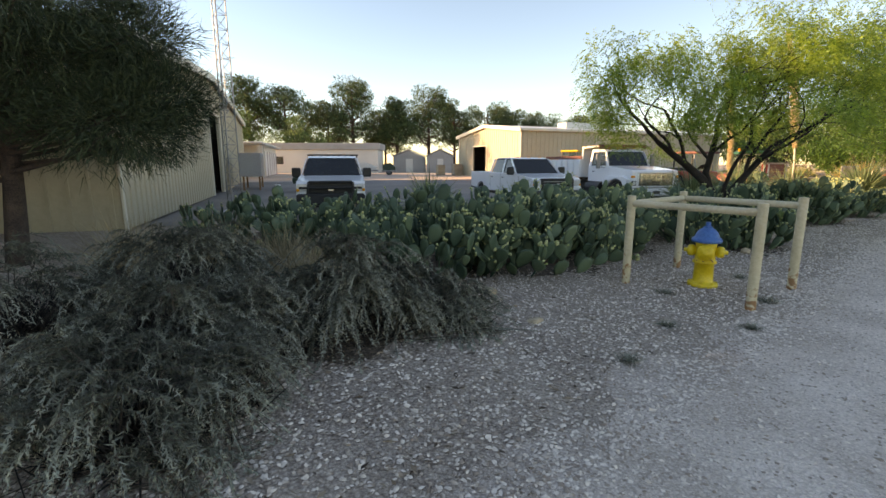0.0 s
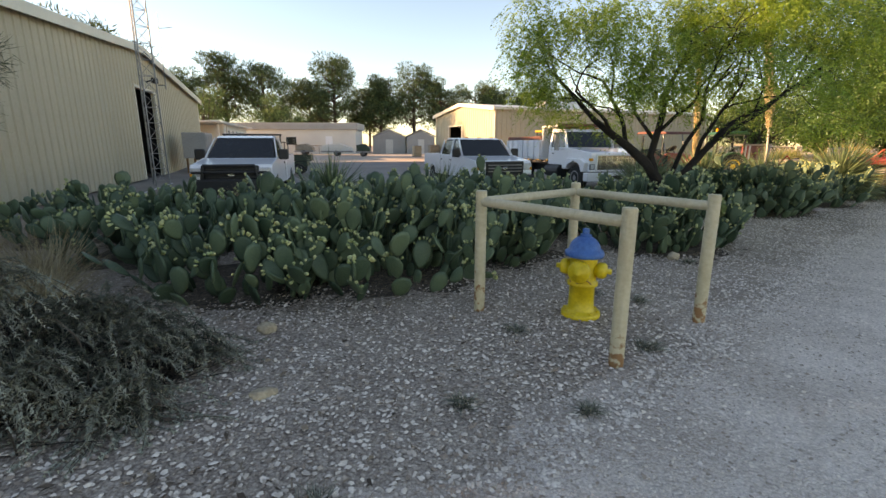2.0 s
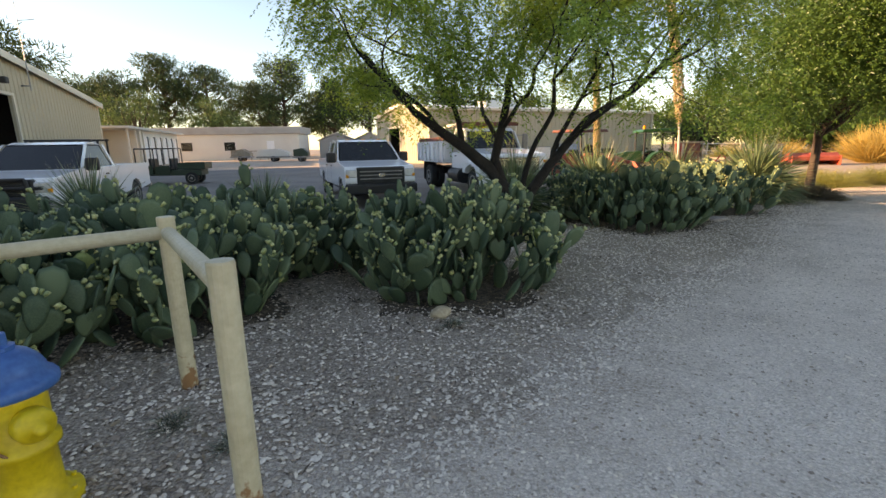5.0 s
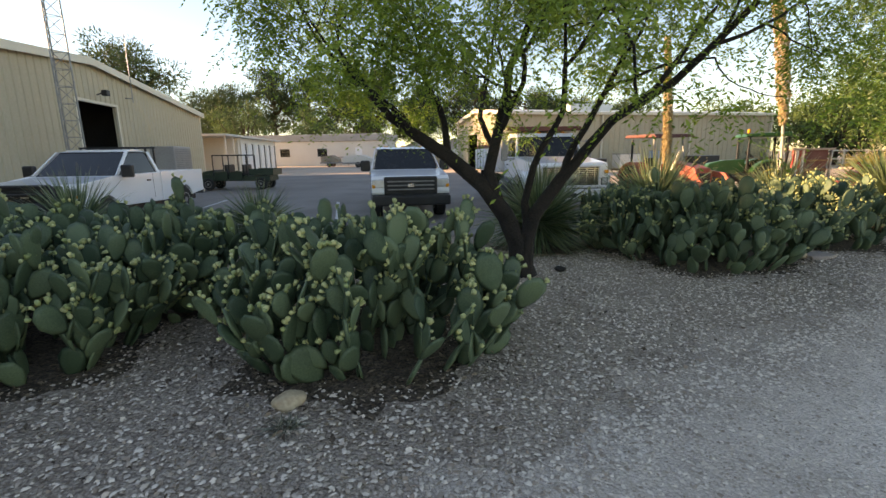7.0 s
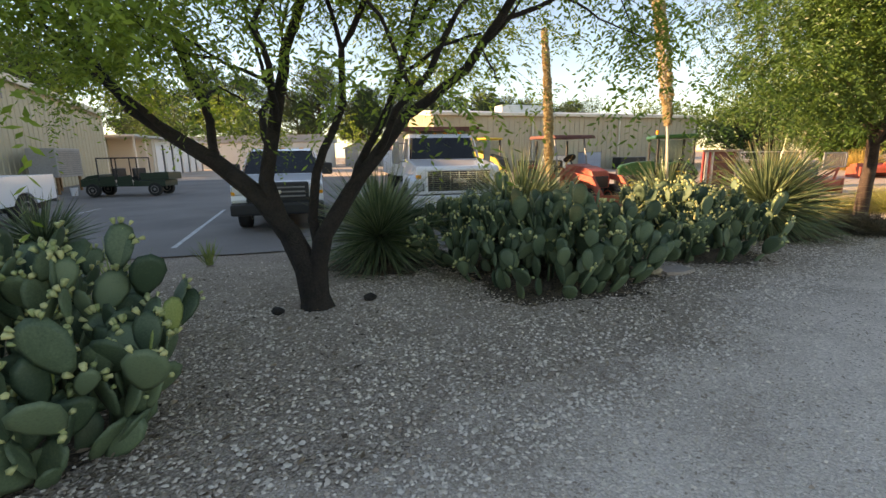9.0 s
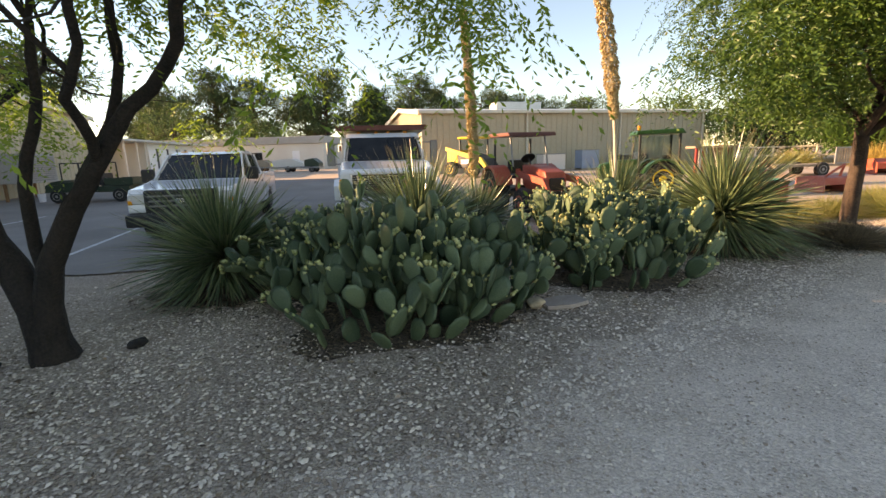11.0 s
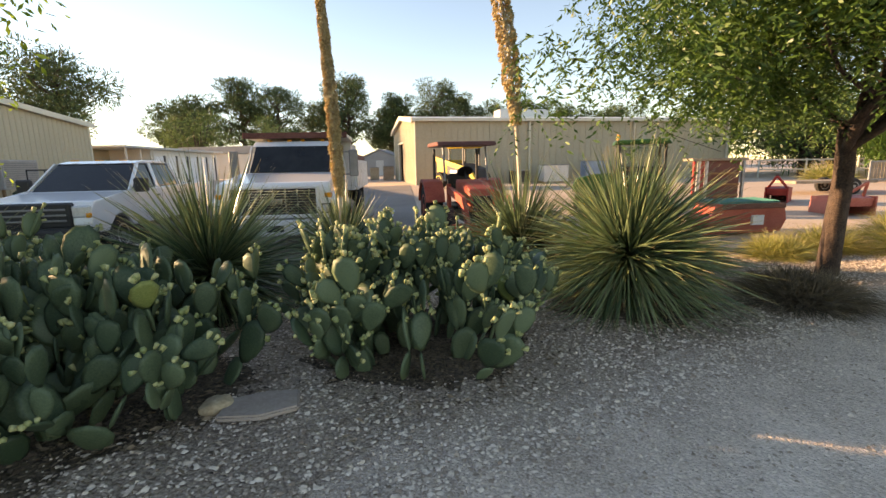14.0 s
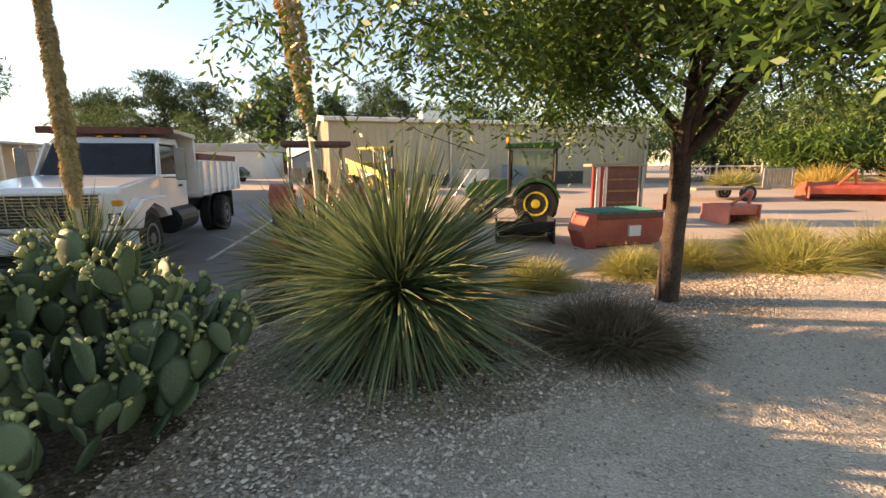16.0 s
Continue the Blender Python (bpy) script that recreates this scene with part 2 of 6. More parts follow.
# ---- mesh helpers ----
def mesh_of(name, verts, faces, along=None, smooth=False):
    """A mesh from arrays: faces is an (n, k) index array or a list of such arrays."""
    faces = faces if isinstance(faces, list) else [faces]
    me = bpy.data.meshes.new(name)
    verts = np.asarray(verts, np.float32)
    me.vertices.add(len(verts))
    me.vertices.foreach_set("co", verts.ravel())
    loops = np.concatenate([f.ravel() for f in faces]).astype(np.int32)
    sizes = np.concatenate([np.full(len(f), f.shape[1]) for f in faces]).astype(np.int32)
    me.loops.add(len(loops))
    me.loops.foreach_set("vertex_index", loops)
    me.polygons.add(len(sizes))
    me.polygons.foreach_set("loop_start", np.concatenate([[0], np.cumsum(sizes)[:-1]]).astype(np.int32))
    if smooth:
        me.polygons.foreach_set("use_smooth", np.ones(len(sizes), bool))
    if along is not None:
        me.attributes.new("along", "FLOAT", "POINT").data.foreach_set("value", np.asarray(along, np.float32))
    me.update(calc_edges=True)
    me.validate()
    return me


def put(name, me, mat, parent=None, label="", m=None):
    if not me.materials:
        me.materials.append(mat)
    ob = new(name, me)
    if parent:
        ob.parent = parent
    if m is not None:
        ob.matrix_basis = m
    if label:
        ob["label"] = label
    return ob


def part(name, bm, mat, parent=None, label="", smooth=False, m=None):
    me = bpy.data.meshes.new(name)
    bmesh.ops.recalc_face_normals(bm, faces=bm.faces)
    bm.to_mesh(me)
    bm.free()
    if smooth:
        me.polygons.foreach_set("use_smooth", np.ones(len(me.polygons), bool))
    return put(name, me, mat, parent, label, m)


def thing(name, m, label, category, group="", kind=""):
    ob = new(name)
    ob.empty_display_size = 0.1
    ob.matrix_basis = m
    return tagged(ob, label, category, group, kind)


def box(x0, y0, z0, x1, y1, z1, bevel=0.0, seg=1):
    bm = bmesh.new()
    bmesh.ops.create_cube(bm, size=1)
    bmesh.ops.scale(bm, vec=(x1 - x0, y1 - y0, z1 - z0), verts=bm.verts)
    bmesh.ops.translate(bm, vec=((x0 + x1) / 2, (y0 + y1) / 2, (z0 + z1) / 2), verts=bm.verts)
    if bevel:
        bmesh.ops.bevel(bm, geom=list(bm.edges), offset=bevel, segments=seg, affect="EDGES", profile=0.6)
    return bm


def cyl(p, q, r, r2=None, seg=12, bevel=0.0):
    """A cylinder or cone from p to q."""
    p, q = Vector(p), Vector(q)
    bm = bmesh.new()
    bmesh.ops.create_cone(bm, cap_ends=True, segments=seg, radius1=r, radius2=r if r2 is None else r2, depth=(q - p).length)
    if bevel:
        caps = [e for e in bm.edges if len([f for f in e.link_faces if len(f.verts) > 4]) == 1]
        bmesh.ops.bevel(bm, geom=caps, offset=bevel, segments=2, affect="EDGES")
    turn = (q - p).to_track_quat("Z", "Y").to_matrix().to_4x4()
    bmesh.ops.transform(bm, matrix=Matrix.Translation((p + q) / 2) @ turn, verts=bm.verts)
    return bm


def lathe(profile, seg=20, at=(0, 0, 0), m=None):
    """A body of revolution about z: profile of (radius, height)."""
    bm = bmesh.new()
    rings = []
    for r, z in profile:
        rings.append([bm.verts.new((at[0] + r * math.cos(2 * math.pi * k / seg), at[1] + r * math.sin(2 * math.pi * k / seg), at[2] + z)) for k in range(seg)])
    for a, b in zip(rings, rings[1:]):
        for k in range(seg):
            bm.faces.new((a[k], a[(k + 1) % seg], b[(k + 1) % seg], b[k]))
    bm.faces.new(rings[0][::-1])
    bm.faces.new(rings[-1])
    if m is not None:
        bmesh.ops.transform(bm, matrix=m, verts=bm.verts)
    return bm


def slab(points, y0, y1, bevel=0.0, taper=None):
    """A side profile of (x, z) points drawn out across y from y0 to y1."""
    bm = bmesh.new()
    lo = [bm.verts.new((x, y0, z)) for x, z in points]
    hi = [bm.verts.new((x, y1, z)) for x, z in points]
    n = len(points)
    bm.faces.new(lo)
    bm.faces.new(hi[::-1])
    for k in range(n):
        bm.faces.new((lo[k], hi[k], hi[(k + 1) % n], lo[(k + 1) % n]))
    if taper:
        z0, z1, f = taper
        for v in bm.verts:
            if v.co.z > z0:
                v.co.y *= 1 - f * min(1, (v.co.z - z0) / (z1 - z0))
    if bevel:
        bmesh.ops.bevel(bm, geom=list(bm.edges), offset=bevel, segments=2, affect="EDGES", profile=0.6)
    return bm


def join(*bms):
    out = bms[0]
    for b in bms[1:]:
        me = bpy.data.meshes.new("tmp")
        b.to_mesh(me)
        b.free()
        out.from_mesh(me)
        bpy.data.meshes.remove(me)
    return out


def noise2(x, y, s, seed=0.0):
    return noise.noise(Vector((x * s + seed, y * s - seed, seed)))


# ---- ground ----
LOT_Z = -0.12


def lot_edge(x):
    return 12.5 + 0.25 * x + 0.2 * max(0.0, x - 8.0)


def gz(x, y):
    """Height of the ground: the planted bed and path at 0, the yard a little lower and rising gently towards the warehouse."""
    t = min(1.0, max(0.0, (y - lot_edge(x) + 1.6) / 1.5))
    u = min(1.0, max(0.0, (y - 22.0) / 16.0))
    return LOT_Z * t * t * (3 - 2 * t) + 0.42 * u * u * (3 - 2 * u)


def path_edge(x):
    return 0.75 + 0.93 * x


def sheet(name, xs, ys, height, mat, label):
    verts = [(x, y, height(x, y)) for y in ys for x in xs]
    n = len(xs)
    i = np.arange(len(verts)).reshape(len(ys), n)
    faces = np.stack([i[:-1, :-1], i[:-1, 1:], i[1:, 1:], i[1:, :-1]], -1).reshape(-1, 4)
    return tagged(put(name, mesh_of(name, verts, faces, smooth=True), mat), label, name, kind="structure")


far = [-900, -400, -200, -100, -60, -40, -26]
sheet("ground", far + list(np.arange(-16, 28, 0.5)) + [30, 36, 45, 60, 90, 150, 300, 900],
      far + list(np.arange(-16, 30, 0.5)) + [31.5, 33, 35, 37, 40, 60, 90, 150, 300, 900],
      lambda x, y: gz(x, y) + 0.012 * noise2(x, y, 0.9) * (abs(x) < 30) * (abs(y) < 30), M_DIRT, "dry brown earth of the planted bed")


def strip(name, rows, z, mat, label, kind="structure"):
    """A ribbon on the ground: rows of (left x, left y, right x, right y)."""
    verts = []
    k = max(6, int(math.hypot(rows[0][2] - rows[0][0], rows[0][3] - rows[0][1]) / 1.2))
    for a, b, c, d in rows:
        for j in range(k + 1):
            x, y = a + (c - a) * j / k, b + (d - b) * j / k
            verts.append((x, y, gz(x, y) + z))
    i = np.arange(len(verts)).reshape(-1, k + 1)
    faces = np.stack([i[:-1, :-1], i[:-1, 1:], i[1:, 1:], i[1:, :-1]], -1).reshape(-1, 4)
    return tagged(put(name, mesh_of(name, verts, faces, smooth=True), mat), label, name.split("_")[-1], kind=kind)


# the footpath thins out into the gravel over a metre or two
OFFS = (1.1, 0.7, 0.35, 0.0, -0.35, -0.7, -1.1, -2.0, -3.6, -6.6)
verts, wear = [], []
for x in np.arange(-40, 60, 0.2):
    j = 0.30 * noise2(x, 0, 0.5) + 0.14 * noise2(x, 3, 2.3) + random.uniform(-0.08, 0.08)
    for o in OFFS:
        q = o + (j if o > -3 else 0)
        px, py = x - 0.68 * q, path_edge(x) + 0.73 * q
        verts.append((px, py, gz(px, py) + (0.010 if o < -0.2 else 0.006 - 0.016 * o)))
        wear.append(min(1.0, max(0.0, (0.95 - o) / 1.9)))
i = np.arange(len(verts)).reshape(-1, len(OFFS))
faces = np.stack([i[:-1, :-1], i[:-1, 1:], i[1:, 1:], i[1:, :-1]], -1).reshape(-1, 4)[:, ::-1]
tagged(put("path", mesh_of("path", verts, faces, wear, smooth=True), M_PATH), "pale crushed-stone footpath, packed and dusty", "path", kind="structure")
rows = []
for x in np.arange(-30, 70, 0.5):
    j = 0.25 * noise2(x, 2, 0.6)
    rows.append((x, lot_edge(x) + 0.35 + j, x - 24, lot_edge(x) + 90))
strip("yard", rows, 0.012, M_LOT2, "sandy pinkish vehicle yard of packed gravel")
rows = []
for x in np.arange(-11, 10.6, 0.3):
    j = 0.12 * noise2(x, 7, 1.1)
    rows.append((x, lot_edge(x) + j, x - 7, lot_edge(x) + 22 + j))
strip("asphalt", rows, 0.024, M_LOT, "worn grey asphalt of the parking lot")


def stripe(x0, y0, x1, y1, w=0.1):
    d = Vector((x1 - x0, y1 - y0, 0)).normalized()
    px, py = -d.y * w / 2, d.x * w / 2
    rows = []
    for k in range(13):
        x, y = x0 + (x1 - x0) * k / 12, y0 + (y1 - y0) * k / 12
        f = 1 + 0.25 * noise2(x, y, 4)
        rows.append((x - px * f, y - py * f, x + px * f, y + py * f))
    ob = strip("parking_line", rows, 0.029, M_LINE, "worn white painted parking line on asphalt")
    tagged(ob, category="line", group="parking lines")


for s in ((1.75, 13.8, -0.95, 20.1), (-3.5, 14.2, -5.85, 20.6), (-8.7, 14.0, -11.0, 20.0), (8.5, 18.7, 6.6, 25.3)):
    stripe(*s)

# ---- gravel ----
rng = np.random.default_rng(4)
OCT = np.array([(math.cos(a), math.sin(a), -0.25) for a in np.arange(5) * 1.2566] + [(0.1, 0.1, 0.9)])
OCTF = np.array([(k, (k + 1) % 5, 5) for k in range(5)])


def scatter(xy, size, flat, z0, base=OCT, faces=OCTF, jitter=0.35):
    n, k = len(xy), len(base)
    v = base[None] * (1 + jitter * rng.uniform(-1, 1, (n, k, 1)))
    v = v * np.stack([size * rng.uniform(0.7, 1.4, n), size * rng.uniform(0.6, 1.1, n), size * flat * rng.uniform(0.6, 1.2, n)], -1)[:, None]
    a, b = rng.uniform(0, 6.283, n), rng.normal(0, 0.35, n)
    y, z = v[..., 1] * np.cos(b)[:, None] - v[..., 2] * np.sin(b)[:, None], v[..., 1] * np.sin(b)[:, None] + v[..., 2] * np.cos(b)[:, None]
    x = v[..., 0]
    out = np.stack([x * np.cos(a)[:, None] - y * np.sin(a)[:, None] + xy[:, :1], x * np.sin(a)[:, None] + y * np.cos(a)[:, None] + xy[:, 1:2],
                    z + z0[:, None]], -1)
    f = faces[None] + (np.arange(n) * k)[:, None, None]
    return out.reshape(-1, 3), f.reshape(-1, faces.shape[1])


def bed_points(n, lo, hi, x0=-4.0, x1=21.0, power=1.0):
    x = rng.uniform(x0, x1, n)
    off = lo + (hi - lo) * rng.uniform(0, 1, n) ** power
    return np.stack([x - 0.66 * off, path_edge(x) + 0.75 * off], -1)


xy = np.concatenate([bed_points(96000, -0.15, 3.6, power=1.1), bed_points(14000, 3.0, 5.6), bed_points(34000, -1.9, 0.15, power=0.5)])
CLUMPS = ((-4.7, 8.1, 1.2), (-2.8, 6.9, 1.3), (-0.85, 5.6, 1.2), (0.65, 5.9, 1.1), (-1.4, 7.9, 1.3), (0.65, 8.0, 1.3), (2.05, 7.15, 1.0), (2.1, 8.9, 1.2),
          (4.65, 7.8, 1.15), (8.45, 11.5, 1.2), (7.75, 12.35, 0.9), (9.25, 11.95, 0.7), (10.9, 13.15, 1.05), (12.88, 14.8, 1.0), (8.3, 13.75, 0.9), (6.12, 12.3, 0.9), (-1.65, 2.85, 0.9), (-2.8, 1.8, 0.9))
inside = np.zeros(len(xy), bool)
for cx, cy, cr in CLUMPS:
    inside |= np.hypot(xy[:, 0] - cx, xy[:, 1] - cy) < cr * rng.uniform(0.55, 1.0, len(xy))
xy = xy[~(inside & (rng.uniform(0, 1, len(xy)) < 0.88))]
zz = np.array([gz(x, y) for x, y in xy]) + 0.009
v, f = scatter(xy, rng.uniform(0.0065, 0.0195, len(xy)), 0.6, zz)
tagged(put("gravel", mesh_of("gravel", v, f), M_STONE), "loose white and grey crushed limestone gravel", "gravel", kind="stuff")
xy = bed_points(18000, -4.2, 0.0, power=0.8)
v, f = scatter(xy, rng.uniform(0.003, 0.010, len(xy)), 0.55, np.full(len(xy), 0.013))
tagged(put("path_grit", mesh_of("path_grit", v, f), M_STONE), "fine pale stone chips scattered over the path", "gravel", kind="stuff")
LEAFV = np.array([(-1, 0, 0), (-0.2, 0.45, 0.15), (1, 0, 0.05), (-0.1, -0.45, 0.12)], float)
LEAFF = np.array([(0, 1, 2), (0, 2, 3)])
xy = bed_points(24000, 0.3, 5.0, power=0.8)
xy = xy[rng.uniform(0, 1, len(xy)) < np.array([0.18 + 0.8 * max(0, noise2(x, y, 0.8, 3.3)) for x, y in xy])]
xy = np.concatenate([xy] + [np.stack([cx + q * np.cos(a), cy + q * np.sin(a)], -1) for cx, cy, cr in CLUMPS
                            for q, a in ((cr * 1.15 * rng.uniform(0, 1, 700) ** 0.45, rng.uniform(0, 6.283, 700)),)])
v, f = scatter(xy, rng.uniform(0.010, 0.036, len(xy)), 1.0, np.array([gz(x, y) for x, y in xy]) + 0.025, LEAFV, LEAFF)
tagged(put("leaf_litter", mesh_of("leaf_litter", v, f), M_LITTER), "dry brown leaf litter on gravel", "litter", kind="stuff")

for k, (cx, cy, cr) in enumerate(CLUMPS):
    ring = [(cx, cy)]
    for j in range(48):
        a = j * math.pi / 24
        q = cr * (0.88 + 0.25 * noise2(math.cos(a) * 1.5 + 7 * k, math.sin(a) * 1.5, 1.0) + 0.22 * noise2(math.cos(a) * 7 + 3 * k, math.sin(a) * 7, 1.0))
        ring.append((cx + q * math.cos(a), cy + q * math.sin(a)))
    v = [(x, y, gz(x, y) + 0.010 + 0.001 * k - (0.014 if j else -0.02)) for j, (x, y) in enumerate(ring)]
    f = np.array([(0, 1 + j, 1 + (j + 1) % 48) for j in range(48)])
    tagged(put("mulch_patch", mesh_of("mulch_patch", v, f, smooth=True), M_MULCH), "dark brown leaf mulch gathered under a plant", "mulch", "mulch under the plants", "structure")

# ---- buildings ----
U, W = Vector((0.955, 0.295, 0)), Vector((-0.295, 0.955, 0))


def frame_at(x, y, along, z=None):
    """A pose with local x along the given direction of the plan and local y to its left, on the ground unless z is given."""
    z = gz(x, y) if z is None else z
    return Matrix.Translation((x, y, z)) @ Matrix.Rotation(math.atan2(along[1], along[0]), 4, "Z")


def ribbed(points, x0, x1, top, parent, mat, holes=(), pitch=0.3, depth=0.035, thick=0.1, label="", rib_top=None):
    """A ribbed metal wall in the local xz plane at y = 0, outside towards -y: a panel with openings and standing ribs.
    top: height as a function of x; holes: (x0, x1, z0, z1)."""
    cuts = sorted({x0, x1, *points, *[h[0] for h in holes], *[h[1] for h in holes]})
    bm = bmesh.new()
    for a, b in zip(cuts, cuts[1:]):
        spans, z = [], 0.0
        for h in sorted((h for h in holes if h[0] <= a and h[1] >= b), key=lambda h: h[2]):
            if h[2] > z:
                spans.append((z, z, h[2], h[2]))
            z = h[3]
        spans.append((z, z, top(a), top(b)))
        for za, zb, zc, zd in spans:
            q = [bm.verts.new(c) for c in ((a, 0, za), (b, 0, zb), (b, 0, zd), (a, 0, zc), (a, thick, za), (b, thick, zb), (b, thick, zd), (a, thick, zc))]
            for k in ((0, 1, 2, 3), (5, 4, 7, 6), (0, 4, 5, 1), (3, 2, 6, 7), (0, 3, 7, 4), (1, 5, 6, 2)):
                bm.faces.new([q[j] for j in k])
    wall = part("wall_panel", bm, mat, parent, label)
    rib = None
    x = x0 + pitch / 2
    while x < x1:
        z = 0.0
        for h in [h for h in holes if h[0] - 0.05 < x < h[1] + 0.05]:
            z = h[3]
        ht = top(x) - z
        if ht > 0.3:
            w = 0.06
            if rib is None:
                bm = bmesh.new()
                q = [bm.verts.new(c) for c in ((-w, 0, 0), (-w / 2, -depth, 0), (w / 2, -depth, 0), (w, 0, 0), (-w, 0, 1), (-w / 2, -depth, 1), (w / 2, -depth, 1), (w, 0, 1))]
                for k in ((0, 1, 5, 4), (1, 2, 6, 5), (2, 3, 7, 6)):
                    bm.faces.new([q[j] for j in k])
                rib = part("rib", bm, mat, parent)
                rib.matrix_basis = Matrix.Translation((x, -0.001, z)) @ Matrix.Diagonal((1, 1, ht, 1))
            else:
                put("rib", rib.data, mat, parent, m=Matrix.Translation((x, -0.001, z)) @ Matrix.Diagonal((1, 1, ht, 1)))
        x += pitch
    return wall


def gabled(name, x, y, along, width, length, eave, ridge, label, mat, holes=(), side_holes=(), pitch=0.3):
    """A gabled metal building: its gable faces local -y at the origin, local x along the gable, the ridge runs towards +y."""
    b = thing(name, frame_at(x, y, along), label, "building", kind="")
    top = lambda s: eave + (ridge - eave) * (1 - abs(2 * s / width - 1))
    ribbed([width / 2], 0, width, top, b, mat, holes, pitch)
    for k, (px, turn, hs) in enumerate(((0, 90, ()), (width, 90, side_holes))):
        bm2 = box(-0.05, 0.1, 0, 0.05, length, eave)
        part("side_wall", bm2, mat, b, m=Matrix.Translation((px + (0.05 if k == 0 else -0.05), 0, 0)))
        n = int(length / pitch)
        first = None
        for j in range(n):
            mm = Matrix.Translation((px + (-0.012 if k == 0 else 0.012), (j + 0.5) * pitch, 0)) @ Matrix.Diagonal((1, 1, eave, 1))
            if first is None:
                bmr = box(-0.02, -0.035, 0, 0.02, 0.035, 1)
                first = part("rib", bmr, mat, b)
                first.matrix_basis = mm
            else:
                put("rib", first.data, mat, b, m=mm)
    part("back_wall", box(0.11, length - 0.1, 0, width - 0.11, length - 0.002, eave), mat, b)
    for k, (xa, xb) in enumerate(((-0.25, width / 2), (width / 2, width + 0.25))):
        za, zb = (eave + 0.02, ridge + 0.06) if k == 0 else (ridge + 0.06, eave + 0.02)
        part("roof_sheet", slab([(xa, za), (xb, zb), (xb, zb + 0.07), (xa, za + 0.07)], -0.25, length + 0.2), M_ROOF, b, "pale metal roof sheet")
        part("rake_trim", slab([(xa, za - 0.22), (xb, zb - 0.22), (xb, zb + 0.09), (xa, za + 0.09)], -0.30, -0.252), M_TRIM, b, "pale folded roof-edge trim")
    for px in (-0.3, width + 0.22):
        part("gutter", box(px - 0.02, -0.26, eave - 0.12, px + 0.1, length, eave + 0.05, 0.01), M_TRIM, b)
    for px in (-0.06, width - 0.06):
        part("corner_trim", box(px, -0.06, 0, px + 0.12, -0.002, eave - 0.1, 0.005), M_TRIM, b)
    for h in holes:
        part("opening_jamb", join(box(h[0] - 0.12, -0.07, h[2], h[0] - 0.002, 0.12, h[3] + 0.1), box(h[1] + 0.002, -0.07, h[2], h[1] + 0.12, 0.12, h[3] + 0.1),
                                  box(h[0] - 0.12, -0.072, h[3] + 0.002, h[1] + 0.12, 0.12, h[3] + 0.12)), M_TRIM, b)
        # added near-black walls and floor that paint the deep shade behind the opening
        part("interior_shade_walls", join(box(h[0] - 2, 4.0, 0.0, h[1] + 2, 4.1, h[3] + 0.5), box(h[0] - 1.6, 0.15, 0.04, h[0] - 1.5, 4.0, h[3] + 0.5), box(h[1] + 1.5, 0.15, 0.04, h[1] + 1.6, 4.0, h[3] + 0.5)), M_DARK, b)
        part("interior_shade_floor", box(h[0] - 1.5, 0.15, 0.0, h[1] + 1.5, 3.98, 0.03), M_DARK, b)
    return b


SHED = Vector((-0.35, 0.937, 0))
shed = gabled("metal_shed", -8.60, 9.27, SHED, 28.06, 34.0, 4.70, 5.85, "large tan ribbed-metal shed with a dark open bay door", M_TAN,
              holes=[(12.85, 16.1, 0, 4.08)], pitch=0.42)
annex = thing("lean_to", frame_at(-16.5, 6.6, (0.937, 0.35)), "low tan metal lean-to with a grey meter box on its wall", "shed")
part("wall_panel", box(0, 0, 0, 8.0, 0.75, 2.25), M_TAN, annex)
for k in range(20):
    part("rib", box(0.2 + 0.4 * k, -0.03, 0, 0.27 + 0.4 * k, -0.002, 2.2), M_TAN, annex)
part("roof_sheet", box(-0.2, -0.3, 2.252, 8.2, 0.75, 2.33, 0.01), M_ROOF, annex)
part("meter_box", box(6.2, -0.2, 1.0, 6.45, -0.032, 1.45, 0.02), M_GREYWALL, annex, "grey electric meter box")
part("window_frame", box(4.4, -0.06, 0.5, 5.3, -0.033, 1.5, 0.01), M_WHITEWALL, annex)
part("vent_pipe", cyl((7.95, -0.12, 0), (7.95, -0.12, 2.6), 0.05), M_GREYWALL, annex, "dark grey upright pipe")

hall = gabled("metal_warehouse", -1.11, 49.44, (0.403, -0.915), 13.0, 22.9, 4.05, 4.75, "tan ribbed-metal warehouse with a sunlit gable and dark doorway", M_TAN,
              holes=[(3.6, 6.6, 0, 2.9)], pitch=0.42)
for k in (7.5, 15.1, 22.6):
    part("downspout", box(13.03, k - 0.06, 0, 13.15, k + 0.06, 3.95, 0.02), M_TRIM, hall)
part("roof_unit", box(8.6, 6.5, 4.4, 10.0, 10.2, 5.05, 0.04), M_ROOF, hall, "white rooftop vent housing")

# long storage building with roll-up doors
store = thing("storage_building", frame_at(-18.5, 37.9, W), "long low white storage building with a row of doors", "building")
part("wall_panel", box(4.0, 0, 0, 17.5, 6, 2.95), M_WHITEWALL, store)
part("porch_back", box(0, 3.2, 0, 3.99, 6, 2.95), M_TAN, store)
part("roof_sheet", box(-0.4, -0.6, 2.96, 17.9, 6.3, 3.12, 0.02), M_ROOF, store)
for x in (0.1, 2.0, 3.85):
    part("post", box(x, -0.3, 0, x + 0.12, -0.18, 2.95), M_WHITEWALL, store)
for k in range(6):
    x = 4.6 + 2.15 * k
    part("rolling_door", box(x, -0.04, 0.02, x + 1.35, -0.003, 2.4, 0.01), M_WHITE, store)
    # a black strip on the wall paints the shade of a gap
    part("gap_shade_strip", box(x + 1.36, -0.06, 0, x + 1.68, -0.003, 2.5), M_BLACK, store, "black strip standing in for the shaded gap beside the door")

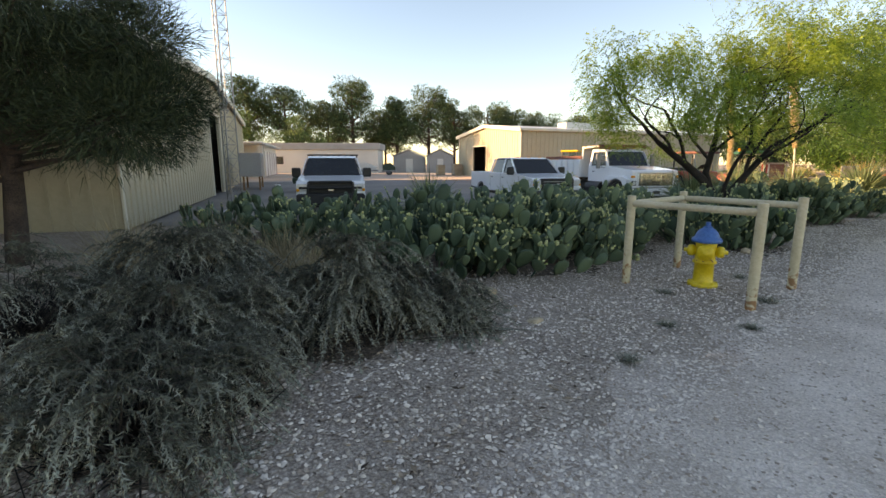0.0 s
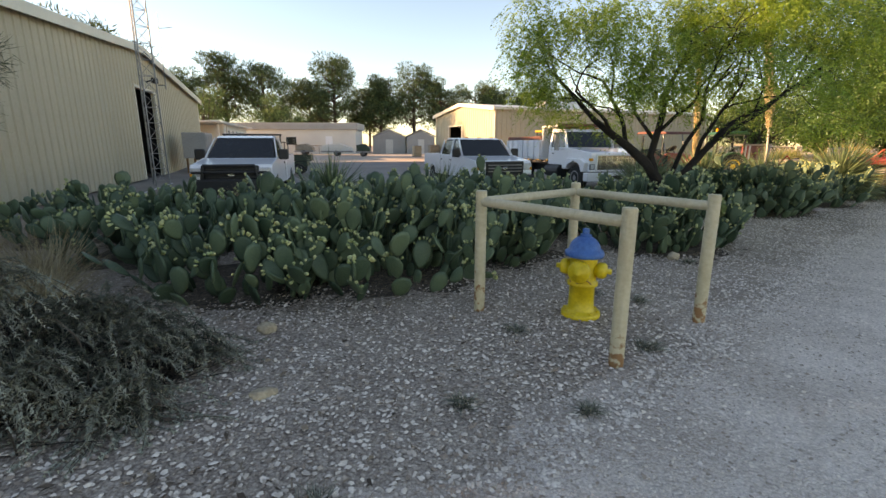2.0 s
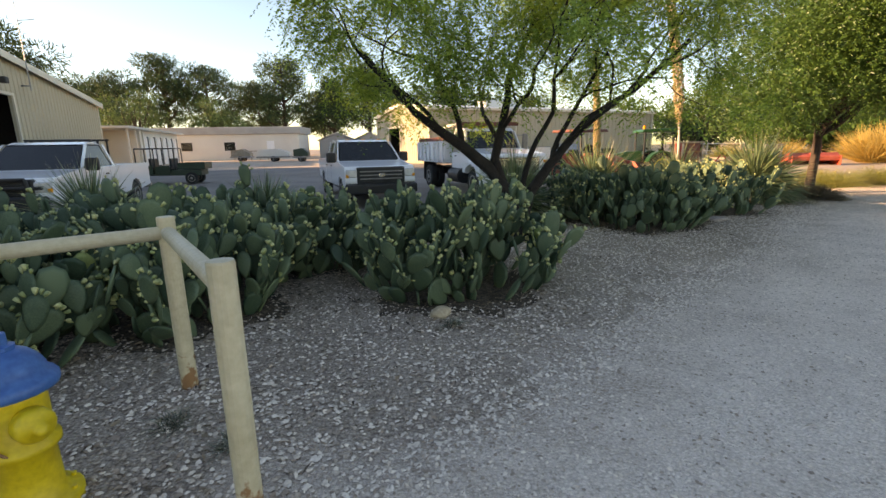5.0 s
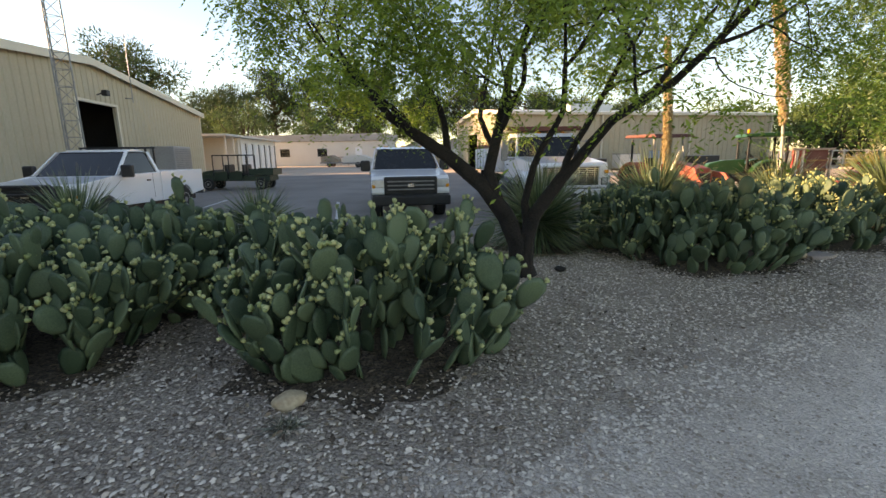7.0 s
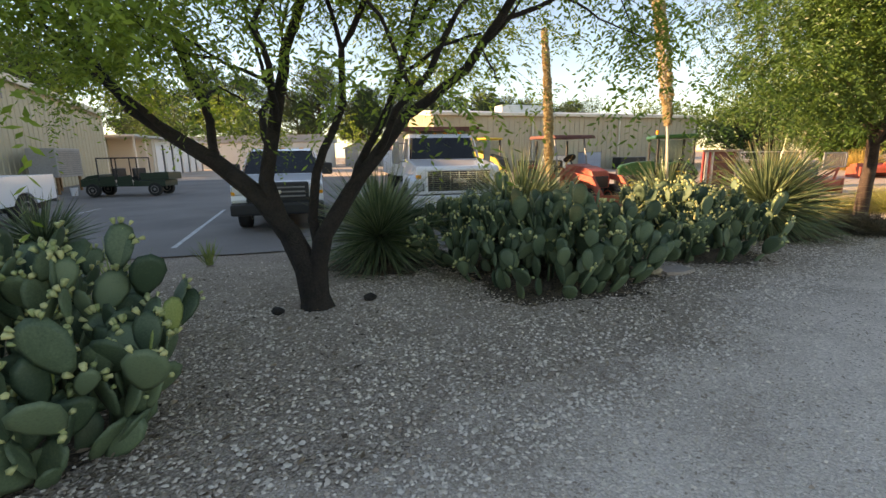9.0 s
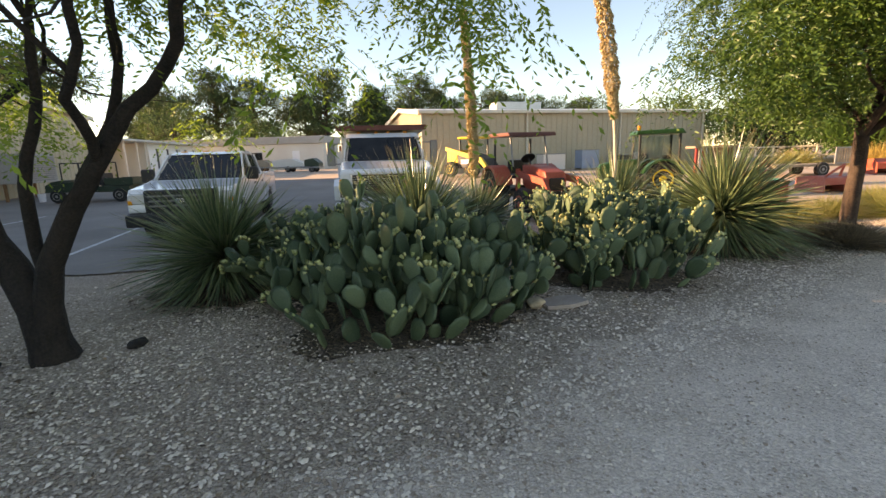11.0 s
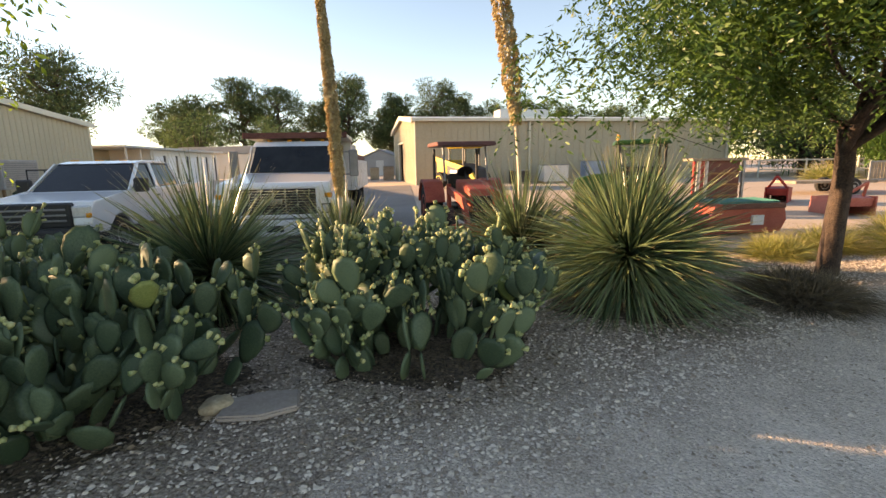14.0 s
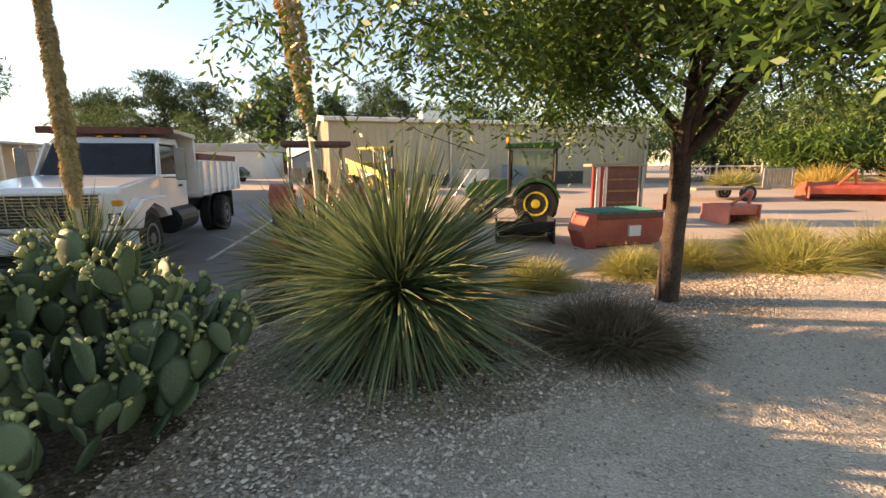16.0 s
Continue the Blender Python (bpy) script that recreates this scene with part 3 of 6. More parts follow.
far_house = thing("mobile_home", frame_at(-32.8, 60.0, (1, 0.06)), "long pale grey flat-roofed mobile home", "building")
part("wall_panel", box(0, 0, 0, 20.5, 6, 3.1), M_WHITEWALL, far_house)
part("roof_sheet", box(-0.3, -0.3, 3.12, 20.8, 6.3, 4.0, 0.04), M_GREYWALL, far_house)
part("door", box(16.6, -0.06, 0.25, 17.5, -0.003, 2.3, 0.01), M_WHITE, far_house, "white door")
for x in (1.8, 6.4, 11.5):
    w = part("window", box(x, -0.05, 1.2, x + 1.3, -0.003, 2.2, 0.01), M_BLACK, far_house)
    part("pane", box(x + 0.08, -0.07, 1.28, x + 1.22, -0.052, 2.12), M_GLASS, w)
part("ramp_rail", join(*[cyl((13 + k, -1.2, 0), (13 + k, -1.2, 1.1), 0.04, seg=6) for k in range(6)], cyl((13, -1.2, 1.1), (18, -1.2, 1.1), 0.04, seg=6)), M_WOOD, far_house)


def small_shed(x, y, w, d, h, r):
    s = thing("garden_shed", frame_at(x, y, (1, 0.05)), "weathered grey garden shed with a low gable roof", "shed", "sheds under the pines")
    part("wall_panel", slab([(0, 0), (w, 0), (w, h), (w / 2, r), (0, h)], 0, d), M_GREYWALL, s)
    part("roof_sheet", slab([(-0.2, h), (w / 2, r + 0.06), (w + 0.2, h), (w + 0.2, h + 0.1), (w / 2, r + 0.18), (-0.2, h + 0.1)], -0.2, d + 0.2), M_STEEL, s)
    part("door", box(w * 0.4, -0.05, 0, w * 0.62, -0.003, h * 0.85, 0.01), M_WHITEWALL, s)


small_shed(-11.0, 66, 4.6, 4, 2.3, 3.2)
small_shed(-6.0, 65, 3.8, 4, 2.3, 3.2)

# radio mast of lattice
tower = thing("lattice_mast", pose(-10.93, 19.03, gz(-10.93, 19.03), 0, 0, 20), "slim grey lattice radio mast beside the shed", "mast")
legs = [Vector((0.36 * math.cos(a), 0.36 * math.sin(a), 0)) for a in (0.4, 2.494, 4.589)]
for p in legs:
    part("leg", cyl(p, p * 0.75 + Vector((0, 0, 16)), 0.03, 0.024, 8), M_STEEL, tower)
for k in range(26):
    z0, z1 = 0.1 + 0.6 * k, 0.7 + 0.6 * k
    for j in range(3):
        a, b = legs[j], legs[(j + 1) % 3]
        s0, s1 = 1 - 0.25 * z0 / 16, 1 - 0.25 * z1 / 16
        part("diagonal_brace", cyl(a * s0 + Vector((0, 0, z0)), b * s1 + Vector((0, 0, z1)), 0.012, seg=5), M_STEEL, tower)
        part("cross_brace", cyl(a * s1 + Vector((0, 0, z1)), b * s1 + Vector((0, 0, z1)), 0.012, seg=5), M_STEEL, tower)
aerial = thing("whip_aerial", pose(-14.25, 25.5, 0.0), "thin whip aerial with a short crossbar on the shed wall", "aerial")
part("rod", cyl((0, 0, 4.4), (0, 0, 8.2), 0.03, 0.015, 6), M_STEEL, aerial)
part("crossbar", cyl((-0.1, 0, 7.4), (0.6, 0.2, 7.5), 0.015, seg=6), M_STEEL, aerial)
part("bracket", cyl((0, 0, 4.6), (-0.35, -0.1, 4.6), 0.03, seg=6), M_STEEL, aerial)
wall_lamp = thing("wall_lamp", frame_at(-13.42, 22.7, SHED, 4.42), "small dark floodlight on the shed wall", "lamp")
part("arm", cyl((0, 0, 0), (0, -0.3, 0.1), 0.03, seg=6), M_BLACK, wall_lamp)
part("head", box(-0.15, -0.5, -0.05, 0.15, -0.25, 0.2, 0.03), M_BLACK, wall_lamp)


# ---- plants ----
def tubes(paths, seg=7):
    """Tapered limbs: each path is a list of (point, radius)."""
    V, F, base = [], [], 0
    ang = np.linspace(0, 2 * math.pi, seg, endpoint=False)
    for p in paths:
        pts = np.array([q[0] for q in p], float)
        for k in range(len(p)):
            d = pts[min(k + 1, len(p) - 1)] - pts[max(k - 1, 0)]
            d /= np.linalg.norm(d) + 1e-9
            a = np.cross(d, (0.3, 0.9, 0.1) if abs(d[2]) > 0.8 else (0, 0, 1))
            a /= np.linalg.norm(a) + 1e-9
            b = np.cross(d, a)
            V.append(pts[k] + p[k][1] * (np.cos(ang)[:, None] * a + np.sin(ang)[:, None] * b))
        i = base + np.arange(len(p) * seg).reshape(len(p), seg)
        j = np.roll(i, -1, 1)
        F.append(np.stack([i[:-1], j[:-1], j[1:], i[1:]], -1).reshape(-1, 4))
        base += len(p) * seg
    return np.concatenate(V), np.concatenate(F)


def limb(r, start, d, length, radius, wander, up, steps=7, end=0.45):
    p, d = np.array(start, float), np.array(d, float) / np.linalg.norm(d)
    out = [(p.copy(), radius)]
    for k in range(steps):
        d = d + r.normal(0, wander, 3) + np.array((0, 0, up))
        d /= np.linalg.norm(d)
        p = p + d * length / steps
        out.append((p.copy(), radius * (1 - (1 - end) * (k + 1) / steps)))
    return out, d


def branches(r, stems, levels, spread, ratio, kids, up, wander, first=3, taper=0.6):
    """Grows limbs from the given stems, (start, direction, length, radius); returns all limbs and the ends of the last ones."""
    paths, tips, cur = [], [], stems
    for lev in range(levels):
        nxt = []
        for start, d, ln, ra in cur:
            path, dd = limb(r, start, d, ln, ra, wander if lev or len(stems) > 1 else wander * 0.3, up[lev], end=taper if lev == 0 else 0.45)
            paths.append(path)
            if lev == levels - 1:
                tips.append((path[-1][0], dd))
                tips.append((path[4][0], dd))
                tips.append((path[2][0], dd))
                continue
            for c in range(kids[lev]):
                k = len(path) - 1 if c == 0 else int(r.integers(first if lev == 0 else 3, len(path)))
                side = r.normal(0, 1, 3)
                side -= dd * side.dot(dd)
                side /= np.linalg.norm(side)
                nd = dd * (1 - spread * 0.45) + side * spread * r.uniform(0.6, 1.2)
                nxt.append((path[k][0], nd, ln * ratio * r.uniform(0.75, 1.2), path[k][1] * (0.8 if c == 0 else 0.62)))
        cur = nxt
    return paths, tips


def fronds(r, tips, per, length, leaf, width, droop, leaflets, spreadxy=0.5):
    """Feathery leaves: drooping ribs with rows of leaflets at every twig end."""
    P = np.repeat(np.array([t[0] for t in tips]), per, 0)
    n = len(P)
    P = P + r.normal(0, spreadxy, (n, 3)) * (1, 1, 0.7)
    a = r.uniform(0, 6.283, n)
    D = np.stack([np.cos(a), np.sin(a), r.uniform(-0.5, 0.5, n)], -1)
    L = length * r.uniform(0.6, 1.3, n)
    s = (np.arange(leaflets) + 0.7) / leaflets
    C = P[:, None] + D[:, None] * (L[:, None] * s)[..., None]
    C[..., 2] -= droop * L[:, None] * s ** 2
    side = np.stack([-np.sin(a), np.cos(a), np.zeros(n)], -1)
    sg = np.where(np.arange(leaflets) % 2, 1.0, -1.0)
    T = side[:, None] * sg[None, :, None] * 0.85 + D[:, None] * 0.45 + r.normal(0, 0.28, (n, leaflets, 3))
    T[..., 2] -= 0.25 + 0.3 * droop
    T /= np.linalg.norm(T, axis=-1, keepdims=True)
    B = np.cross(T, r.normal(0, 1, (n, leaflets, 3)))
    B /= np.linalg.norm(B, axis=-1, keepdims=True)
    ll = leaf * r.uniform(0.7, 1.3, (n, leaflets, 1))
    q = np.stack([C, C + T * ll * 0.5 + B * width, C + T * ll, C + T * ll * 0.5 - B * width], 2).reshape(-1, 3)
    i = np.arange(len(q)).reshape(-1, 4)
    return q, i


def leafy_tree(name, x, y, stems, seed, label, leaf_mat, bark, levels=4, spread=0.75, ratio=0.72, kids=(3, 3, 3), up=(0.05, 0.05, 0, 0), wander=0.13,
               per=12, length=0.3, leaf=0.05, width=0.008, droop=0.5, leaflets=16, scatterxy=0.25, keep=None, group="", first=3, taper=0.6, base=None):
    r = np.random.default_rng(seed)
    t = thing(name, pose(x, y, gz(x, y) - 0.02), label, "tree", group)
    paths, tips = branches(r, stems, levels, spread, ratio, kids, up, wander, first, taper)
    if keep:
        tips = [p for p in tips if keep(p[0])]
        paths = [p for p in paths if p[0][1] > 0.05 or keep(p[-1][0])]
    for main in base or ():
        paths.append([(np.array(p), q) for p, q in main])
    v, f = tubes(paths)
    put("trunk", mesh_of("trunk", v, f, smooth=True), bark, t)
    v, f = fronds(r, tips, per, length, leaf, width, droop, leaflets, scatterxy)
    put("crown", mesh_of("crown", v, f), leaf_mat, t)
    return t


# many-stemmed feathery tree in the middle of the bed
leafy_tree("feathery_tree", 5.88, 10.28,
           [((-1.7, -0.10, 2.08), (-1.0, 0.0, 0.85), 1.25, 0.052), ((-0.95, 0.02, 1.55), (-0.35, 0.25, 1.0), 1.45, 0.050), ((-1.3, -0.05, 1.8), (-0.7, -0.7, 0.75), 1.2, 0.040),
            ((-0.24, 0.10, 2.25), (0.05, 0.15, 1.0), 1.3, 0.058), ((-0.37, 0.05, 1.65), (-0.35, 0.7, 1.0), 1.3, 0.042), ((-0.30, 0.05, 1.85), (0.35, -0.75, 0.9), 1.2, 0.040),
            ((1.02, 0.02, 1.95), (1.0, 0.1, 0.65), 1.75, 0.052), ((0.47, 0.0, 1.27), (0.15, 0.45, 1.0), 1.6, 0.048), ((0.72, 0.0, 1.58), (0.8, -0.6, 0.7), 1.55, 0.040),
            ((0.02, 0.03, 0.95), (-0.05, -0.35, 1.0), 1.7, 0.050)],
           11, "feathery green tree forking low into dark twisting limbs", M_LEAF, M_BARK, levels=4, spread=0.85, ratio=0.86, kids=(3, 3, 3),
           up=(0.05, 0.05, 0.0, -0.05), wander=0.15,
           base=[[((0.03, 0, -0.05), 0.20), ((0.0, 0, 0.14), 0.155), ((-0.06, 0, 0.45), 0.135), ((-0.22, 0.01, 0.80), 0.118), ((-0.50, 0.02, 1.18), 0.105), ((-0.95, 0.02, 1.55), 0.088), ((-1.32, -0.04, 1.80), 0.074), ((-1.72, -0.10, 2.09), 0.055)],
                 [((0.01, 0, 0.05), 0.14), ((0.05, 0, 0.48), 0.105), ((0.14, 0.01, 0.80), 0.092), ((0.45, 0.0, 1.25), 0.080), ((0.72, 0.0, 1.58), 0.070), ((1.03, 0.02, 1.96), 0.055)],
                 [((-0.30, 0.01, 0.92), 0.085), ((-0.44, 0.04, 1.35), 0.078), ((-0.37, 0.05, 1.66), 0.070), ((-0.24, 0.10, 2.26), 0.060)],
                 [((0.03, 0.0, 0.42), 0.07), ((0.06, 0.04, 0.72), 0.062), ((0.02, 0.03, 0.97), 0.052)]],
           per=9, length=0.36, leaf=0.060, width=0.0105, droop=1.0, leaflets=18, scatterxy=0.15,
           keep=lambda p: p[2] > 1.9 and math.hypot(p[0] - 0.2, p[1]) < 3.6 and p[0] - p[1] < 4.0)
# single-trunk tree by the path
leafy_tree("shade_tree", 15.75, 16.45,
           [((0, 0, 0), (0.03, 0.0, 1), 1.95, 0.135)],
           5, "single-trunk shade tree with dark green drooping pinnate leaves", M_LEAF2, M_BARK2, levels=5, spread=1.0, ratio=0.97, kids=(7, 3, 3, 3),
           up=(0.0, 0.13, 0.06, 0.02, -0.03), wander=0.10, first=6, taper=0.78, per=33, length=0.45, leaf=0.080, width=0.0135, droop=0.95, leaflets=22, scatterxy=0.33,
           keep=lambda p: p[2] > 2.35)


# ---- prickly pears ----
PADF = []
M_PADM = material("cactus pad skin in the mass", [(0.038, 0.074, 0.044), (0.115, 0.172, 0.100)], 5, 90, 0.55, island=0.9, bump=0.15, dist=0.003, contrast=0.8, spec=0.3)


def pad_mesh(name, w, h, t, seg=10):
    """One cactus pad standing on its narrow end, a flat obovate lens."""
    V = []
    for ring, (k, th) in enumerate(((1.0, 0.0), (0.72, 0.8))):
        for side in ((1,) if ring == 0 else (1, -1)):
            for j in range(seg):
                a = 2 * math.pi * j / seg
                x, z = math.sin(a), -math.cos(a)
                ww = w / 2 * (0.80 + 0.20 * z) if z > -0.2 else w / 2 * (0.80 + 0.20 * z) * (1 - 0.25 * (-0.2 - z))
                V.append((x * ww * k, side * th * t / 2, h / 2 + z * h / 2 * k))
    n = len(V)
    V += [(0, t / 2, h / 2), (0, -t / 2, h / 2)]
    F3, F4 = [], []
    for j in range(seg):
        k = (j + 1) % seg
        F4 += [(j, seg + j, seg + k, k), (k, 2 * seg + k, 2 * seg + j, j)]
        F3 += [(seg + j, n, seg + k), (2 * seg + k, n + 1, 2 * seg + j)]
    PADF[:] = [np.array(F4), np.array(F3)]
    return mesh_of(name, V, PADF, smooth=True)


PADS = [pad_mesh("pad", w, h, 0.026) for w, h in ((0.19, 0.26), (0.165, 0.25), (0.215, 0.27), (0.15, 0.22))]
for me in PADS:
    me.materials.append(M_PAD)
PADS_PALE = [pad_mesh("pad", w, h, 0.024) for w, h in ((0.18, 0.25), (0.15, 0.235))]
for me in PADS_PALE:
    me.materials.append(M_PADY)
BUDV = np.concatenate([[(0, 0, -1)], [(math.cos(a) * s, math.sin(a) * s, z) for s, z in ((0.62, -0.2), (0.85, 0.7)) for a in np.arange(5) * 1.2566], [(0, 0, 0.85)]])
BUDF = np.array([(0, 1 + (j + 1) % 5, 1 + j) for j in range(5)] + [(11, 6 + j, 6 + (j + 1) % 5) for j in range(5)] +
                [(1 + j, 1 + (j + 1) % 5, 6 + j) for j in range(5)] + [(1 + (j + 1) % 5, 6 + (j + 1) % 5, 6 + j) for j in range(5)])


def prickly_pear(x, y, rx, ry, count, height, seed, fruit=0.5, pale=0.06, label="", size=1.1, turn=0.0):
    """A clump of pads growing out of one another, with fruit on the rims of the outer ones."""
    r = random.Random(seed)
    label = label or "spreading prickly pear cactus with green pads and unripe fruit"
    plant = thing("prickly_pear", pose(x, y, gz(x, y), 0, 0, turn), label, "cactus", "prickly pears in the bed")
    live, made, buds, rest = [], 0, [], []
    roots = max(5, int(count * 0.12))
    for k in range(roots):
        a, q = r.uniform(0, 6.283), math.sqrt(r.uniform(0, 1))
        px, py = rx * q * math.cos(a), ry * q * math.sin(a)
        lean = 0.10 + 0.75 * q * q
        out = math.atan2(py, px) + r.uniform(-0.7, 0.7)
        live.append((Vector((px, py, -0.03)), Vector((math.cos(out) * lean, math.sin(out) * lean, 1)).normalized(), r.uniform(0, 6.283), 0, q))
    while live and made < count:
        base, d, spin, lev, q = live.pop(0)
        s = size * r.uniform(0.78, 1.22) * (1.08 if lev < 2 else 0.95)
        k = r.randrange(4)
        h = (0.26, 0.25, 0.27, 0.22)[k] * s
        cap = height * (1 - 0.55 * q * q)
        last = lev >= 2 and (base.z + h > cap * r.uniform(0.75, 1.0)) or lev > 6
        is_pale = last and r.random() < pale
        me = PADS_PALE[k % 2] if is_pale else PADS[k]
        rot = d.to_track_quat("Z", "Y").to_matrix().to_4x4() @ Matrix.Rotation(spin, 4, "Z")
        m = Matrix.Translation(base) @ rot @ Matrix.Diagonal((s, s, s, 1))
        if made < 280:
            put("pad", me, M_PAD, plant, m=m)
        else:
            mm = np.array(m)
            co = np.empty(len(me.vertices) * 3, np.float32)
            me.vertices.foreach_get("co", co)
            rest.append((co.reshape(-1, 3) @ mm[:3, :3].T + mm[:3, 3]))
        made += 1
        if not last:
            for c in range(r.choice((1, 1, 2, 2) if lev else (1, 2, 2))):
                a = r.uniform(-1.15, 1.15)
                w = 0.19 * s * 0.45
                tip = m @ Vector((math.sin(a) * w / s, 0, (0.5 + 0.46 * math.cos(a)) * h / s))
                nd = (rot.to_3x3() @ Vector((math.sin(a) * 0.75, r.uniform(-0.55, 0.55), math.cos(a)))) + Vector((0, 0, 0.6))
                live.append((tip, nd.normalized(), spin + r.uniform(-1.4, 1.4), lev + 1, q))
        if lev >= 1 and r.random() < fruit:
            for c in range(r.randrange(3, 9)):
                a = r.uniform(-1.2, 1.2)
                rim = m @ Vector((math.sin(a) * 0.085, r.uniform(-0.006, 0.006), (0.5 + 0.49 * math.cos(a)) * h / s))
                nd = (rot.to_3x3() @ Vector((math.sin(a), r.uniform(-0.4, 0.4), math.cos(a)))).normalized()
                mm = np.array((Matrix.Translation(rim + nd * 0.014) @ nd.to_track_quat("Z", "Y").to_matrix().to_4x4()))
                q2 = BUDV * np.array((0.018, 0.018, 0.027)) * r.uniform(0.8, 1.25)
                buds.append(q2 @ mm[:3, :3].T + mm[:3, 3])
    if rest:
        k4, k3 = PADF
        off = (np.arange(len(rest)) * len(rest[0]))[:, None, None]
        ob = put("pad_mass", mesh_of("pad_mass", np.concatenate(rest), [(k4[None] + off).reshape(-1, 4), (k3[None] + off).reshape(-1, 3)], smooth=True), M_PADM, plant)
        ob["kind"] = "stuff"
    if buds:
        f = (BUDF[None] + (np.arange(len(buds)) * len(BUDV))[:, None, None]).reshape(-1, 3)
        ob = put("fruit", mesh_of("fruit", np.concatenate(buds), f, smooth=True), M_FRUIT, plant, "clusters of yellow-green unripe fruit")
        ob["kind"] = "stuff"
    return plant


for k, (x, y, rx, ry, n, h, fr, pale) in enumerate((
        (-4.7, 8.1, 1.2, 1.0, 260, 0.95, 0.25, 0.0), (-2.8, 6.9, 1.2, 1.1, 380, 0.98, 0.35, 0.0), (-0.85, 5.6, 1.1, 0.95, 420, 1.05, 0.5, 0.0),
        (0.65, 5.9, 1.0, 0.95, 420, 1.10, 0.5, 0.02), (-1.4, 7.9, 1.2, 1.0, 320, 1.02, 0.35, 0.0), (0.65, 8.0, 1.2, 1.0, 330, 1.2, 0.4, 0.02),
        (2.05, 7.15, 0.85, 0.85, 350, 1.10, 0.6, 0.04), (2.1, 8.9, 1.1, 1.0, 330, 1.2, 0.4, 0.05), (2.95, 8.65, 0.5, 0.55, 150, 1.05, 0.5, 0.1),
        (4.65, 7.85, 1.0, 0.85, 460, 1.15, 0.7, 0.10), (8.45, 11.5, 1.05, 0.85, 430, 1.1, 0.3, 0.02), (7.75, 12.35, 0.7, 0.5, 230, 1.6, 0.5, 0.03),
        (9.25, 11.95, 0.5, 0.45, 130, 1.0, 0.6, 0.03), (10.9, 13.12, 0.84, 0.8, 480, 1.12, 1.0, 0.05))):
    prickly_pear(x, y, rx, ry, n, h, 100 + k, fr, pale)


# ---- blades: sotols, grasses, feathery shrubs ----
def blades(r, n, origin, direction, length, width, bend, seg=3, twist=True):
    """n tapered blades; returns vertices, faces and how far along the blade each vertex lies."""
    D = direction / np.linalg.norm(direction, axis=1, keepdims=True)
    side = np.cross(D, (0, 0, 1.0)) + 1e-6
    side /= np.linalg.norm(side, axis=1, keepdims=True)
    if twist:
        a = r.uniform(-1.2, 1.2, n)[:, None]
        side = side * np.cos(a) + np.cross(D, side) * np.sin(a)
    V, A = [], []
    for k in range(seg + 1):
        s = k / seg
        c = origin + D * (length * s)[:, None]
        c[:, 2] -= bend * length * s * s
        w = width * ((0.75 + 0.5 * s) if s < 0.4 else 1.15 * (1 - s) / 0.72 + 0.05)
        V += [c - side * w[:, None] / 2, c + side * w[:, None] / 2]
        A += [np.full(n, s)] * 2
    V, A = np.stack(V, 1), np.stack(A, 1)
    m = 2 * (seg + 1)
    f = np.array([(2 * k, 2 * k + 1, 2 * k + 3, 2 * k + 2) for k in range(seg)])
    return V.reshape(-1, 3), (f[None] + (np.arange(n) * m)[:, None, None]).reshape(-1, 4), A.ravel()


def dome(r, n, low=-0.35):
    z = r.uniform(low, 1, n)
    a = r.uniform(0, 6.283, n)
    q = np.sqrt(np.maximum(0, 1 - z * z))
    return np.stack([q * np.cos(a), q * np.sin(a), z], -1)


